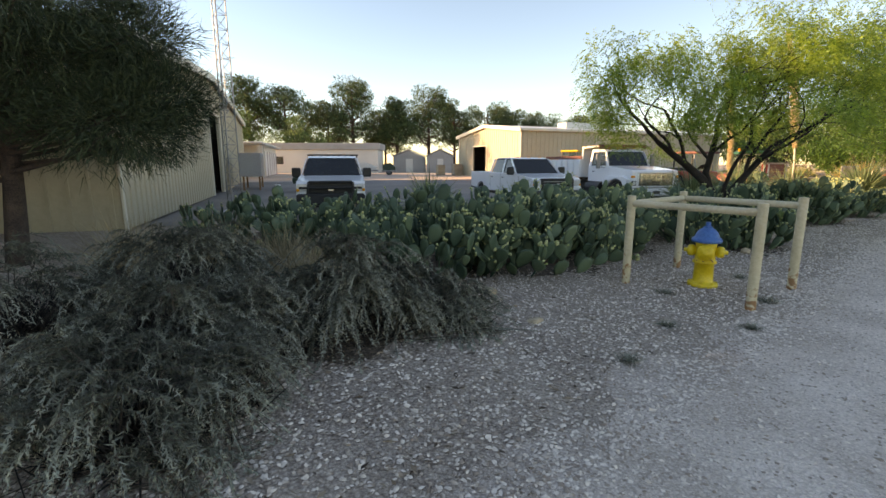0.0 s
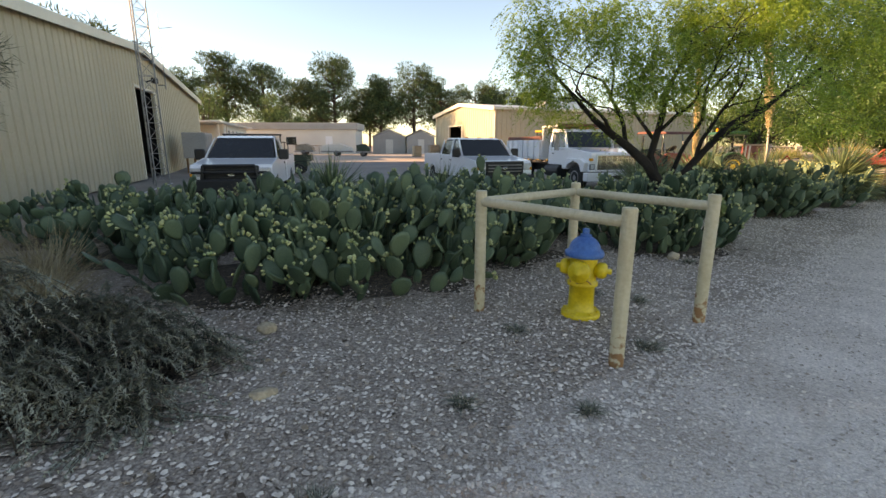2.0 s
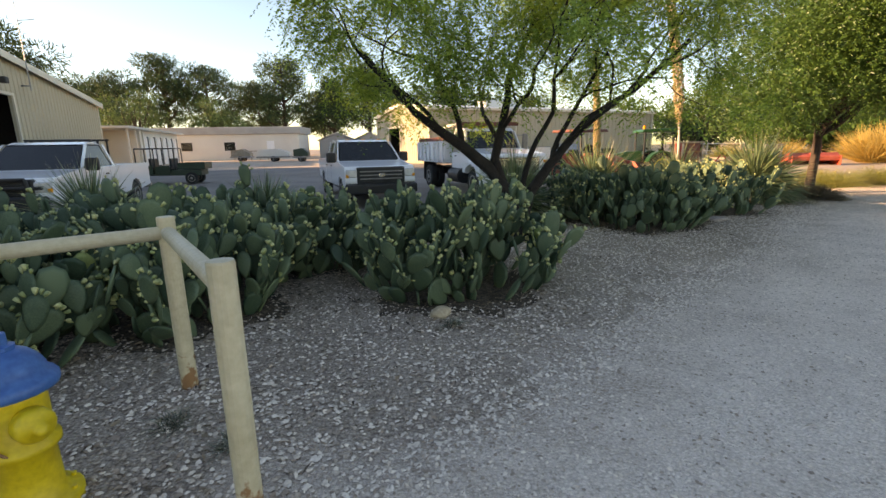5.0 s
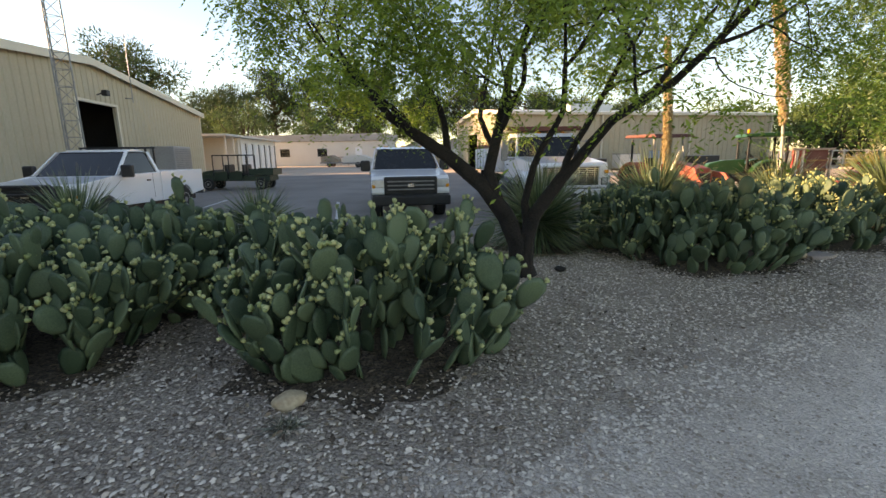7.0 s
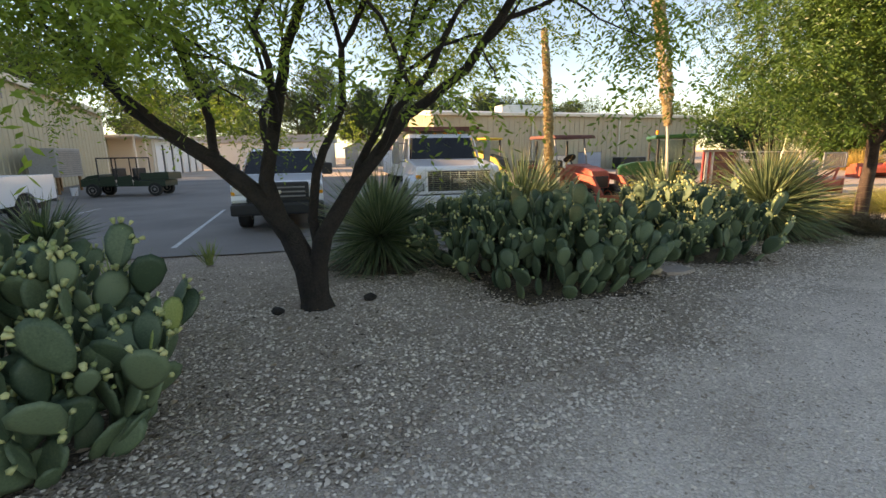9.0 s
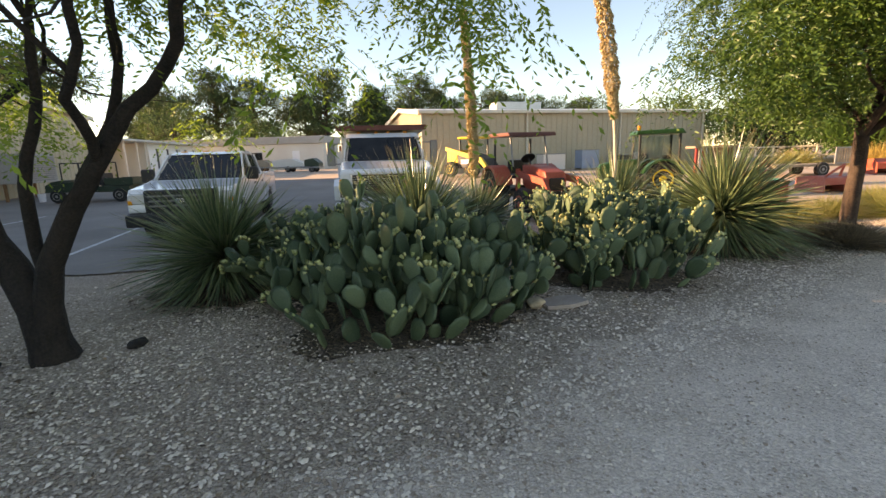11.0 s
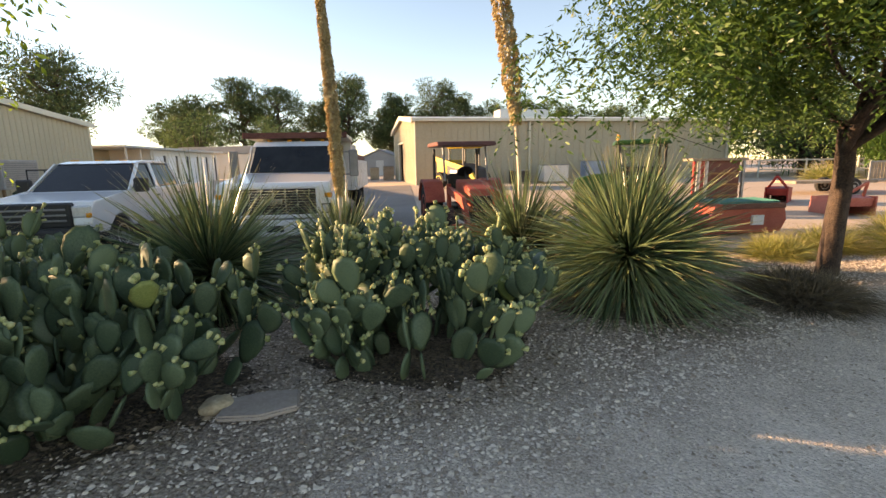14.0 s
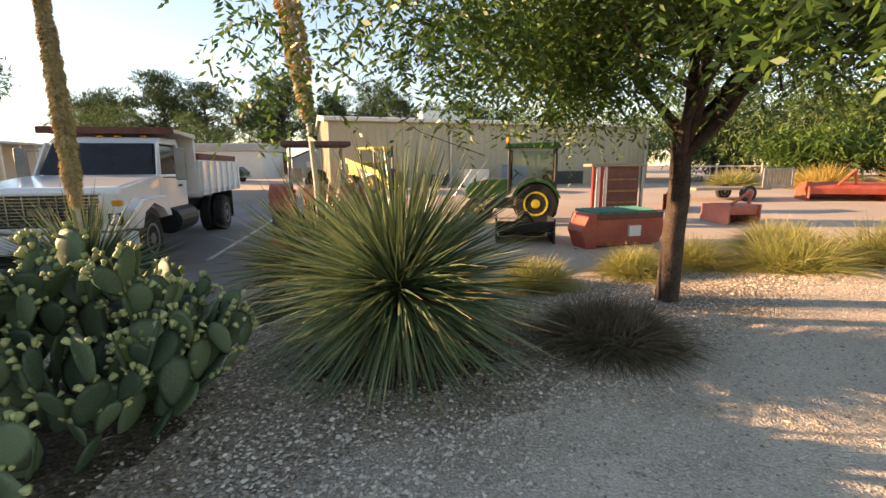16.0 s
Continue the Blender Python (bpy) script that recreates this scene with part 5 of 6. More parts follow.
def lugs(parent, x, y, r, w):
    bms = []
    for k in range(20):
        a = k * math.pi / 10
        b = box(-0.03, -w / 2, -0.03, 0.03, w / 2, 0.03)
        bmesh.ops.transform(b, matrix=Matrix.Translation((x + r * math.cos(a), y, r + r * math.sin(a))) @ Matrix.Rotation(-a, 4, "Y") @ Matrix.Rotation(0.5 * (1 if k % 2 else -1), 4, "X"), verts=b.verts)
        bms.append(b)
    part("tread", join(*bms), M_TYRE, parent)["kind"] = "stuff"


def pickup(m, crew, label, guard_bar):
    """A full-size white pickup, nose towards +x with its front at x = 0."""
    t = thing("pickup_truck", m, label, "truck", "parked trucks")
    hw = 1.0
    rear = -6.3 if crew else -5.9
    ca = 1.0
    back = -4.05 if crew else -3.35
    wf, wr = -0.98, rear + 1.25
    # lower body with wheel arches
    pts = [(-0.12, 0.55), (-0.02, 0.72), (-0.06, 1.02), (-0.16, 1.14), (-1.45, 1.25), (-1.55, 1.28), (back, 1.30), (back, 0.5)]
    arch = lambda c, r=0.46: [(c + r * math.cos(a), 0.42 + r * math.sin(a)) for a in np.linspace(0.25, math.pi - 0.25, 8)][::-1]
    pts += arch(wf)
    part("body", slab(pts, -hw, hw, 0.035), M_WHITE, t, smooth=False)
    bed = [(back - 0.03, 1.30), (rear, 1.30), (rear, 0.62)] + arch(wr) + [(back - 0.03, 0.5)]
    for s in (-1, 1):
        part("bed_side", slab(bed, s * hw, s * (hw - 0.09), 0.015), M_WHITE, t)
    part("bed_floor", box(rear + 0.05, -hw + 0.095, 0.78, back - 0.04, hw - 0.095, 0.84), M_BLACK, t)
    part("tailgate", box(rear - 0.02, -hw + 0.1, 0.7, rear + 0.06, hw - 0.1, 1.29, 0.015), M_WHITE, t)
    part("underbody", box(rear + 0.1, -0.75, 0.35, -0.3, 0.75, 0.62), M_BLACK, t)
    # cabin: a dark inside, glass panes, pillars and roof
    a0, a1, b1, b0 = -1.5, -2.22, back + 0.22, back + 0.02
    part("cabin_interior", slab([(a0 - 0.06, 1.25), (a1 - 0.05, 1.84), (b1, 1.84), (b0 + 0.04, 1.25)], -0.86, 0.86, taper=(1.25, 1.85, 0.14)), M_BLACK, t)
    part("roof", slab([(a1 + 0.05, 1.835), (a1 - 0.3, 1.90), (b1 + 0.3, 1.905), (b1 - 0.06, 1.835)], -0.79, 0.79, 0.02), M_WHITE, t)
    plate([(a0, 0.90, 1.27), (a1, 0.76, 1.845), (a1, -0.76, 1.845), (a0, -0.90, 1.27)][::-1], 0.012, M_GLASSDK, "windshield", t)
    cols = [(a0, a1)] + ([(-2.72, -2.72), (back + 0.05, b1)] if crew else [(back + 0.05, b1)])
    for s in (-1, 1):
        for k, ((p0, p1), (q0, q1)) in enumerate(zip(cols, cols[1:])):
            q = [(p0 - 0.16, s * 0.93, 1.30), (q0 + 0.08, s * 0.93, 1.30), (q1 + 0.08, s * 0.80, 1.80), (p1 - 0.06, s * 0.80, 1.80)]
            plate(q if s > 0 else q[::-1], 0.01, M_GLASSDK, "side_window", t)
        for p0, p1 in cols:
            plate([(p0 + 0.05, s * 0.945, 1.28), (p0 - 0.07, s * 0.945, 1.28), (p1 - 0.07, s * 0.81, 1.84), (p1 + 0.05, s * 0.81, 1.84)][::s], 0.03, M_WHITE, "pillar", t)
        mir = part("mirror", box(-1.72, s * 1.0, 1.22, -1.58, s * 1.27, 1.52, 0.03), M_BLACK, t, "black towing mirror")
        for xd in ([-2.2, -3.3] if crew else [-2.3]):
            part("door_handle", box(xd - 0.5, s * (hw + 0.001), 1.08, xd - 0.34, s * (hw + 0.03), 1.12, 0.008), M_BLACK, t)
            part("door_seam", box(xd - 0.66, s * (hw - 0.02), 0.62, xd - 0.648, s * (hw + 0.002), 1.27), M_BLACK, t)
        hl = part("headlight", box(-0.14, s * 0.66, 0.84, -0.015, s * 0.985, 1.06, 0.025), M_LAMP, t, "clear headlight")
        part("turn_signal", box(-0.15, s * 0.9, 0.84, -0.008, s * 0.99, 0.93, 0.015), M_AMBER, hl)
    part("grille", box(-0.14, -0.68, 0.66, 0.012, 0.68, 1.12, 0.03), M_BLACK, t, "wide black grille")
    for z in (0.80, 0.90, 1.0):
        part("grille_bar", box(0.0, -0.6, z - 0.018, 0.03, 0.6, z + 0.018, 0.008), M_STEEL if crew else M_BLACK, t)
    badge = part("badge", box(0.02, -0.09, 0.86, 0.045, 0.09, 0.94, 0.02), M_CHROME, t, "plain oval badge")
    part("front_bumper", box(-0.25, -1.0, 0.42, 0.07, 1.0, 0.68, 0.05, 2), M_BLACK if crew else M_STEEL, t)
    part("rear_bumper", box(rear - 0.16, -0.98, 0.5, rear - 0.03, 0.98, 0.68, 0.03), M_STEEL, t)
    for x in (wf, wr):
        for s in (-1, 1):
            wheel(t, x, s * 0.86, 0.4, 0.27, M_STEEL)
    if guard_bar:
        part("brush_guard", join(box(0.08, -0.98, 0.45, 0.2, 0.98, 0.78, 0.04), cyl((0.14, -0.7, 0.5), (0.14, -0.62, 1.12), 0.04), cyl((0.14, 0.7, 0.5), (0.14, 0.62, 1.12), 0.04),
                                 cyl((0.14, -0.62, 1.12), (0.14, 0.62, 1.12), 0.04), cyl((0.14, -0.9, 0.95), (0.14, 0.9, 0.95), 0.035)), M_BLACK, t, "black tubular brush guard")
        part("light_rack", join(box(a1 - 0.7, -0.72, 1.93, a1 - 0.6, 0.72, 1.97), cyl((a1 - 0.65, -0.7, 1.88), (a1 - 0.65, -0.7, 1.95), 0.03), cyl((a1 - 0.65, 0.7, 1.88), (a1 - 0.65, 0.7, 1.95), 0.03)), M_BLACK, t)
        rk = part("headache_rack", box(back - 0.11, -0.9, 1.93, back - 0.05, 0.9, 1.98), M_BLACK, t, "black slatted rack behind the cab")
        for y in np.linspace(-0.85, 0.85, 9):
            part("rack_slat", box(back - 0.1, y - 0.02, 1.3, back - 0.06, y + 0.02, 1.93), M_BLACK, rk)
    else:
        part("brush_guard", box(0.06, -1.0, 0.40, 0.2, 1.0, 0.66, 0.05, 2), M_BLACK, t, "black steel bumper")
        part("roof_marker", join(*[box(a1 - 0.16, y - 0.06, 1.895, a1 - 0.06, y + 0.06, 1.92) for y in (-0.5, 0, 0.5)]), M_AMBER, t, "small amber roof marker lights")
    return t


def at_front(x, y, dx, dy):
    return Matrix.Translation((x, y, gz(x, y) + 0.02)) @ Matrix.Rotation(math.atan2(dy, dx), 4, "Z")


pickup(at_front(-4.39, 12.17, 0.25, -0.97), False, "white pickup truck with a black brush guard and slatted rack", True)
pickup(at_front(2.97, 15.78, 0.343, -0.94), True, "white crew-cab pickup truck with a wide black grille", False)


def dump_truck(m):
    t = thing("dump_truck", m, "old white medium-duty dump truck with a wide chrome grille", "truck", "parked trucks")
    part("hood", slab([(0.02, 0.72), (0.02, 1.30), (-0.05, 1.40), (-1.5, 1.55), (-1.62, 1.55), (-1.62, 0.95), (-1.3, 0.95), (-1.25, 1.0), (-0.85, 1.12), (-0.45, 1.0), (-0.35, 0.72)], -1.05, 1.05, 0.05), M_WHITE, t)
    g = part("grille", box(0.0, -0.78, 0.80, 0.035, 0.78, 1.28, 0.012), M_BLACK, t, "wide grille of chrome bars")
    part("grille_surround", join(box(0.0, -0.84, 1.28, 0.06, 0.84, 1.33, 0.01), box(0.0, -0.84, 0.75, 0.06, 0.84, 0.80, 0.01), box(0.0, -0.84, 0.8, 0.06, -0.78, 1.28, 0.01), box(0.0, 0.78, 0.8, 0.06, 0.84, 1.28, 0.01)), M_WHITE, t)
    for k in range(9):
        part("grille_bar", box(0.03, -0.775, 0.83 + 0.05 * k, 0.048, 0.775, 0.848 + 0.05 * k), M_CHROME, g)
    for k in range(7):
        y = -0.66 + 0.22 * k
        part("grille_post", box(0.036, y - 0.012, 0.80, 0.056, y + 0.012, 1.28), M_CHROME, g)
    part("badge", slab([(-0.17, -0.04), (-0.06, -0.04), (-0.05, -0.07), (0.05, -0.07), (0.06, -0.04), (0.17, -0.04), (0.17, 0.04), (0.06, 0.04), (0.05, 0.07), (-0.05, 0.07), (-0.06, 0.04), (-0.17, 0.04)], 0.06, 0.08), M_CHROME, t, "plain chrome emblem", m=Matrix.Translation((0, 0, 1.04)) @ Matrix.Rotation(radians(-90), 4, "Z"))
    for s in (-1, 1):
        hb = part("headlight_bezel", box(-0.03, s * 0.86, 0.80, 0.03, s * 1.06, 1.0, 0.015), M_BLACK, t)
        part("headlight", box(0.0, s * 0.885, 0.82, 0.045, s * 1.035, 0.98, 0.02), M_LAMP, hb, "rectangular headlight")
        part("turn_signal", box(-0.08, s * 0.93, 1.10, 0.035, s * 1.065, 1.20, 0.02), M_AMBER, t, "amber turn signal")
        part("fender", slab([(-0.2, 0.72), (-0.1, 1.05), (-0.45, 1.18), (-1.4, 1.18), (-1.62, 0.8), (-1.4, 0.8), (-1.25, 1.0), (-0.85, 1.12), (-0.45, 1.0), (-0.35, 0.72)], s * 1.04, s * 1.2, 0.03), M_WHITE, t)
        part("mirror", join(box(-1.95, s * 1.22, 1.45, -1.88, s * 1.42, 2.05, 0.02), cyl((-1.9, s * 1.0, 1.5), (-1.92, s * 1.3, 1.5), 0.015, seg=6), cyl((-1.9, s * 1.0, 2.0), (-1.92, s * 1.3, 2.0), 0.015, seg=6)), M_STEEL, t)
    part("front_bumper", box(-0.2, -1.18, 0.40, 0.10, 1.18, 0.70, 0.03), M_WHITE, t, "white steel bumper with a black step")
    part("bumper_step", box(0.10, -0.16, 0.48, 0.112, 0.16, 0.6), M_BLACK, t)
    # cab
    part("cab_lower", slab([(-1.63, 0.75), (-1.63, 1.56), (-3.15, 1.56), (-3.15, 0.75)], -1.0, 1.0, 0.03), M_WHITE, t)
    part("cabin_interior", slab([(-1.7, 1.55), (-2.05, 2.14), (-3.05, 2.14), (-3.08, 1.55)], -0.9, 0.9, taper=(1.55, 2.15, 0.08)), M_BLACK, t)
    part("roof", slab([(-1.98, 2.14), (-2.2, 2.26), (-3.0, 2.28), (-3.12, 2.14)], -0.92, 0.92, 0.03), M_WHITE, t)
    plate([(-1.66, -0.92, 1.57), (-1.66, 0.92, 1.57), (-2.0, 0.83, 2.14), (-2.0, -0.83, 2.14)], 0.012, M_GLASSDK, "windshield", t)
    for s in (-1, 1):
        plate([(-1.86, s * 0.97, 1.57), (-2.85, s * 0.97, 1.57), (-2.85, s * 0.88, 2.1), (-2.12, s * 0.88, 2.1)][::s], 0.01, M_GLASSDK, "side_window", t)
        for p0, p1 in ((-1.62, -1.96), (-2.92, -2.92)):
            plate([(p0 + 0.0, s * 0.985, 1.55), (p0 - 0.16, s * 0.985, 1.55), (p1 - 0.1, s * 0.90, 2.15), (p1 + 0.02, s * 0.90, 2.15)][::s], 0.03, M_WHITE, "pillar", t)
        part("door_handle", box(-2.8, s * 1.001, 1.3, -2.65, s * 1.03, 1.34, 0.008), M_BLACK, t)
        part("tank", cyl((-2.0, s * 0.95, 0.65), (-3.1, s * 0.95, 0.65), 0.26, seg=16, bevel=0.03), M_BLACK, t)
    for y in (-0.6, -0.15, 0.15, 0.6):
        part("roof_marker", box(-2.3, y - 0.05, 2.262, -2.2, y + 0.05, 2.30, 0.01), M_AMBER, t)
    part("chassis", box(-6.9, -0.5, 0.55, -0.3, 0.5, 0.85), M_BLACK, t)
    # tipping bed
    bed = part("dump_bed", join(box(-7.0, -1.18, 1.05, -3.45, 1.18, 1.15, 0.02), box(-7.0, -1.2, 1.15, -3.45, -1.12, 1.85, 0.01), box(-7.0, 1.12, 1.15, -3.45, 1.2, 1.85, 0.01), box(-3.53, -1.12, 1.15, -3.45, 1.12, 2.3, 0.01), box(-7.0, -1.11, 1.15, -6.93, 1.11, 1.8, 0.01)), M_WHITE, t, "dented white steel tipping bed")
    for s in (-1, 1):
        for k in range(7):
            part("bed_rib", box(-6.95 + 0.56 * k, s * 1.201, 1.06, -6.85 + 0.56 * k, s * 1.26, 1.84, 0.01), M_WHITE, bed)
        part("bed_board", box(-6.9, s * 1.13, 1.855, -3.5, s * 1.19, 2.0), M_COPPER, bed, "dark red side board")
    part("cab_shield", slab([(-3.5, 2.3), (-2.2, 2.36), (-2.2, 2.42), (-3.5, 2.4)], -1.16, 1.16, 0.01), M_TRIM, t, "weathered cab shield over the roof")
    part("shield_lip", box(-2.2, -1.17, 2.33, -2.15, 1.17, 2.46, 0.01), M_COPPER, t)
    for x, y in ((-0.85, 0.98), (-0.85, -0.98), (-5.6, 0.72), (-5.6, -0.72), (-5.6, 1.02), (-5.6, -1.02)):
        wheel(t, x, y, 0.47, 0.27, M_STEEL)
    for s in (-1, 1):
        part("mud_flap", box(-6.3, s * 0.62, 0.3, -6.26, s * 1.16, 1.04), M_BLACK, t)
    return t


dump_truck(at_front(7.0, 17.13, 0.30, -0.954))


def tractor(m, paint, rim, label, cab, loader, scale=1.0):
    """A utility tractor, nose towards +x, rear axle at x = 0."""
    t = thing("tractor", m @ Matrix.Scale(scale, 4), label, "tractor", "machines in the yard")
    part("hood", slab([(0.75, 0.85), (0.75, 1.34), (1.5, 1.30), (2.05, 1.18), (2.15, 1.0), (2.12, 0.72), (1.0, 0.72)], -0.27, 0.27, 0.05), paint, t)
    part("grille", box(2.1, -0.2, 0.74, 2.17, 0.2, 1.04, 0.02), M_BLACK, t)
    part("chassis", box(-0.45, -0.22, 0.42, 2.0, 0.22, 0.74, 0.03), M_BLACK, t)
    part("floor", box(-0.3, -0.6, 0.66, 0.8, 0.6, 0.74, 0.02), M_BLACK, t)
    for s in (-1, 1):
        w = wheel(t, 0, s * 0.72, 0.62, 0.38, rim)
        lugs(w, 0, s * 0.72, 0.62, 0.4)
        w = wheel(t, 1.72, s * 0.66, 0.40, 0.26, rim)
        fen = [(0.72 * math.cos(a), 0.62 + 0.72 * math.sin(a)) for a in np.linspace(0.3, 2.9, 10)] + [(0.64 * math.cos(a), 0.62 + 0.64 * math.sin(a)) for a in np.linspace(2.9, 0.3, 10)]
        part("fender", slab(fen, s * 0.50, s * 0.95, 0.0), paint, t)
    part("seat", join(box(-0.25, -0.25, 0.95, 0.25, 0.25, 1.08, 0.04), box(-0.33, -0.25, 1.05, -0.2, 0.25, 1.45, 0.04)), M_BLACK, t)
    part("steering_wheel", join(cyl((0.72, 0, 1.3), (0.55, 0, 1.5), 0.02, seg=6), cyl((0.55, 0, 1.5), (0.535, 0, 1.52), 0.19, seg=16)), M_BLACK, t)
    if cab:
        for x, y in ((0.78, 0.62), (0.78, -0.62), (-0.55, 0.62), (-0.55, -0.62)):
            part("cab_post", box(x - 0.04, y - 0.04, 0.9, x + 0.04, y + 0.04, 2.2, 0.01), M_BLACK, t)
        for s in (-1, 1):
            plate([(0.74, s * 0.64, 0.95), (-0.51, s * 0.64, 1.2), (-0.51, s * 0.64, 2.16), (0.74, s * 0.64, 2.16)][::-s], 0.01, M_GLASS, "side_window", t)
        plate([(0.79, -0.58, 1.3), (0.79, 0.58, 1.3), (0.79, 0.58, 2.16), (0.79, -0.58, 2.16)], 0.01, M_GLASS, "windshield", t)
        part("roof", slab([(0.95, 2.2), (0.9, 2.34), (-0.6, 2.38), (-0.72, 2.2)], -0.72, 0.72, 0.04), paint, t)
        part("beacon", cyl((0.82, 0.55, 2.36), (0.82, 0.55, 2.52), 0.06, bevel=0.02), M_AMBER, t, "amber beacon")
    else:
        for s in (-1, 1):
            part("roll_bar_leg", cyl((-0.5, s * 0.55, 0.8), (-0.5, s * 0.55, 2.05), 0.035), M_BLACK, t)
            part("canopy_strut", cyl((0.7, s * 0.5, 1.3), (0.5, s * 0.5, 2.1), 0.025), M_STEEL, t)
        part("canopy", slab([(0.85, 2.08), (0.75, 2.18), (-0.7, 2.2), (-0.8, 2.1)], -0.68, 0.68, 0.03), M_COPPER, t, "faded red sun canopy")
    if loader:
        for s in (-1, 1):
            part("loader_arm", slab([(0.9, 1.05), (0.9, 1.2), (2.4, 1.05), (3.0, 0.45), (2.9, 0.35), (2.3, 0.9)], s * 0.42, s * 0.50, 0.0), paint, t)
            part("loader_post", box(0.85, s * 0.42, 0.6, 1.0, s * 0.5, 1.25, 0.01), paint, t)
        part("bucket", slab([(2.9, 0.1), (2.9, 0.6), (3.05, 0.62), (3.1, 0.2), (3.55, 0.12), (3.55, 0.06)], -0.8, 0.8, 0.01), paint, t)
    return t


def at_rear(x, y, dx, dy):
    return Matrix.Translation((x, y, gz(x, y) + 0.02)) @ Matrix.Rotation(math.atan2(dy, dx), 4, "Z")


tractor(at_rear(9.95, 20.5, 0.38, -0.925), M_ORANGE, M_ORANGE, "faded orange-red tractor with sun canopy and front loader", False, True)
tractor(at_rear(14.95, 24.7, -0.985, 0.08), M_GREEN, M_RIMY, "green cab tractor with yellow wheel rims", True, False, 0.96)

# yellow loader behind
jl = thing("skid_loader", at_rear(7.55, 34.6, 0.8, -0.6), "yellow and black wheeled loader", "loader", "machines in the yard")
part("body", slab([(-1.2, 0.5), (-1.25, 1.35), (0.2, 1.35), (1.3, 1.05), (1.3, 0.5)], -0.7, 0.7, 0.05), M_BLACK, jl)
part("engine_cover", slab([(-1.3, 0.8), (-1.3, 1.5), (-0.5, 1.55), (-0.4, 0.8)], -0.72, 0.72, 0.06), M_JCB, jl)
for x in (-0.35, 0.75):
    for s in (-1, 1):
        part("cab_post", box(x - 0.04, s * 0.6 - 0.04, 1.2, x + 0.04, s * 0.6 + 0.04, 2.15), M_BLACK, jl)
for s in (-1, 1):
    part("side_window", box(-0.3, s * 0.6 - 0.006, 1.36, 0.7, s * 0.6 + 0.006, 2.12), M_GLASS, jl)
part("roof", box(-0.5, -0.72, 2.15, 0.9, 0.72, 2.28, 0.05), M_JCB, jl)
part("boom", slab([(-1.2, 1.5), (-1.2, 1.75), (1.5, 1.1), (2.0, 0.5), (1.85, 0.4), (1.35, 0.9)], -0.95, -0.78, 0.02), M_JCB, jl)
plate([(-0.2, -0.702, 0.75), (0.7, -0.702, 0.75), (0.7, -0.702, 1.0), (-0.2, -0.702, 1.0)], 0.006, M_WHITE, "lettering_bar", jl, "pale bar of lettering")
for x in (-0.85, 0.85):
    for s in (-1, 1):
        wheel(jl, x, s * 0.85, 0.45, 0.3, M_JCB)

# utility vehicle by the shed
uv = thing("utility_vehicle", at_rear(-7.4, 25.9, -0.97, -0.2) @ Matrix.Scale(0.92, 4), "dark green crew utility vehicle with a black roll cage", "utility vehicle")
part("body", slab([(-0.5, 0.45), (-0.5, 0.75), (0.9, 0.75), (0.95, 0.5), (2.5, 0.5), (2.6, 0.9), (3.3, 0.8), (3.4, 0.5)], -0.68, 0.68, 0.03), M_DKGREEN, uv)
part("cargo_box", join(box(-0.7, -0.7, 0.78, 0.6, 0.7, 0.84), box(-0.7, -0.7, 0.84, 0.6, -0.64, 1.12), box(-0.7, 0.64, 0.84, 0.6, 0.7, 1.12), box(-0.7, -0.63, 0.84, -0.64, 0.63, 1.12)), M_DKGREEN, uv)
for x in (0.75, 1.7, 2.55):
    part("roll_hoop", join(cyl((x, -0.62, 0.75), (x, -0.6, 1.85), 0.03, seg=8), cyl((x, 0.62, 0.75), (x, 0.6, 1.85), 0.03, seg=8), cyl((x, -0.6, 1.85), (x, 0.6, 1.85), 0.03, seg=8)), M_BLACK, uv)
for s in (-1, 1):
    part("roof_rail", cyl((0.75, s * 0.6, 1.85), (2.55, s * 0.6, 1.85), 0.03, seg=8), M_BLACK, uv)
    for x in (0, 2.85):
        wheel(uv, x, s * 0.62, 0.32, 0.26, M_STEEL)
for s in (-1, 1):
    for x in (0.95, 1.75):
        part("door", slab([(x + 0.04, 0.52), (x + 0.04, 1.0), (x + 0.7, 0.95), (x + 0.74, 0.52)], s * 0.69, s * 0.73, 0.01), M_DKGREEN, uv)
part("hood", slab([(2.55, 0.75), (2.55, 1.08), (3.1, 1.0), (3.42, 0.82), (3.42, 0.6)], -0.6, 0.6, 0.04), M_DKGREEN, uv)
for x in (1.0, 1.95):
    part("bench_seat", join(box(x, -0.55, 0.78, x + 0.45, 0.55, 0.92, 0.03), box(x - 0.08, -0.55, 0.9, x + 0.03, 0.55, 1.35, 0.03)), M_BLACK, uv)

# large louvred cooler on a stand by the bay door
ac = thing("evaporative_cooler", frame_at(-13.3, 25.9, SHED), "large weathered grey louvred cooler on a dark stand", "cooler")
part("case", box(0, -0.6, 0.85, 2.4, 0.6, 2.25, 0.03), M_GREYWALL, ac)
for k in range(12):
    part("louvre", box(0.12, -0.625, 0.95 + 0.1 * k, 2.28, -0.602, 1.01 + 0.1 * k), M_STEEL, ac)
for x in (0.05, 2.25):
    for y in (-0.5, 0.4):
        part("leg", box(x, y, 0, x + 0.1, y + 0.1, 0.85), M_RUST, ac)
can = thing("bucket", pose(-11.6, 25.6, gz(-11.6, 25.6) + 0.012), "white plastic bucket on the asphalt", "bucket")
part("shell", lathe([(0.13, 0), (0.16, 0.36), (0.17, 0.36), (0.17, 0.4)], 16), M_WHITE, can)

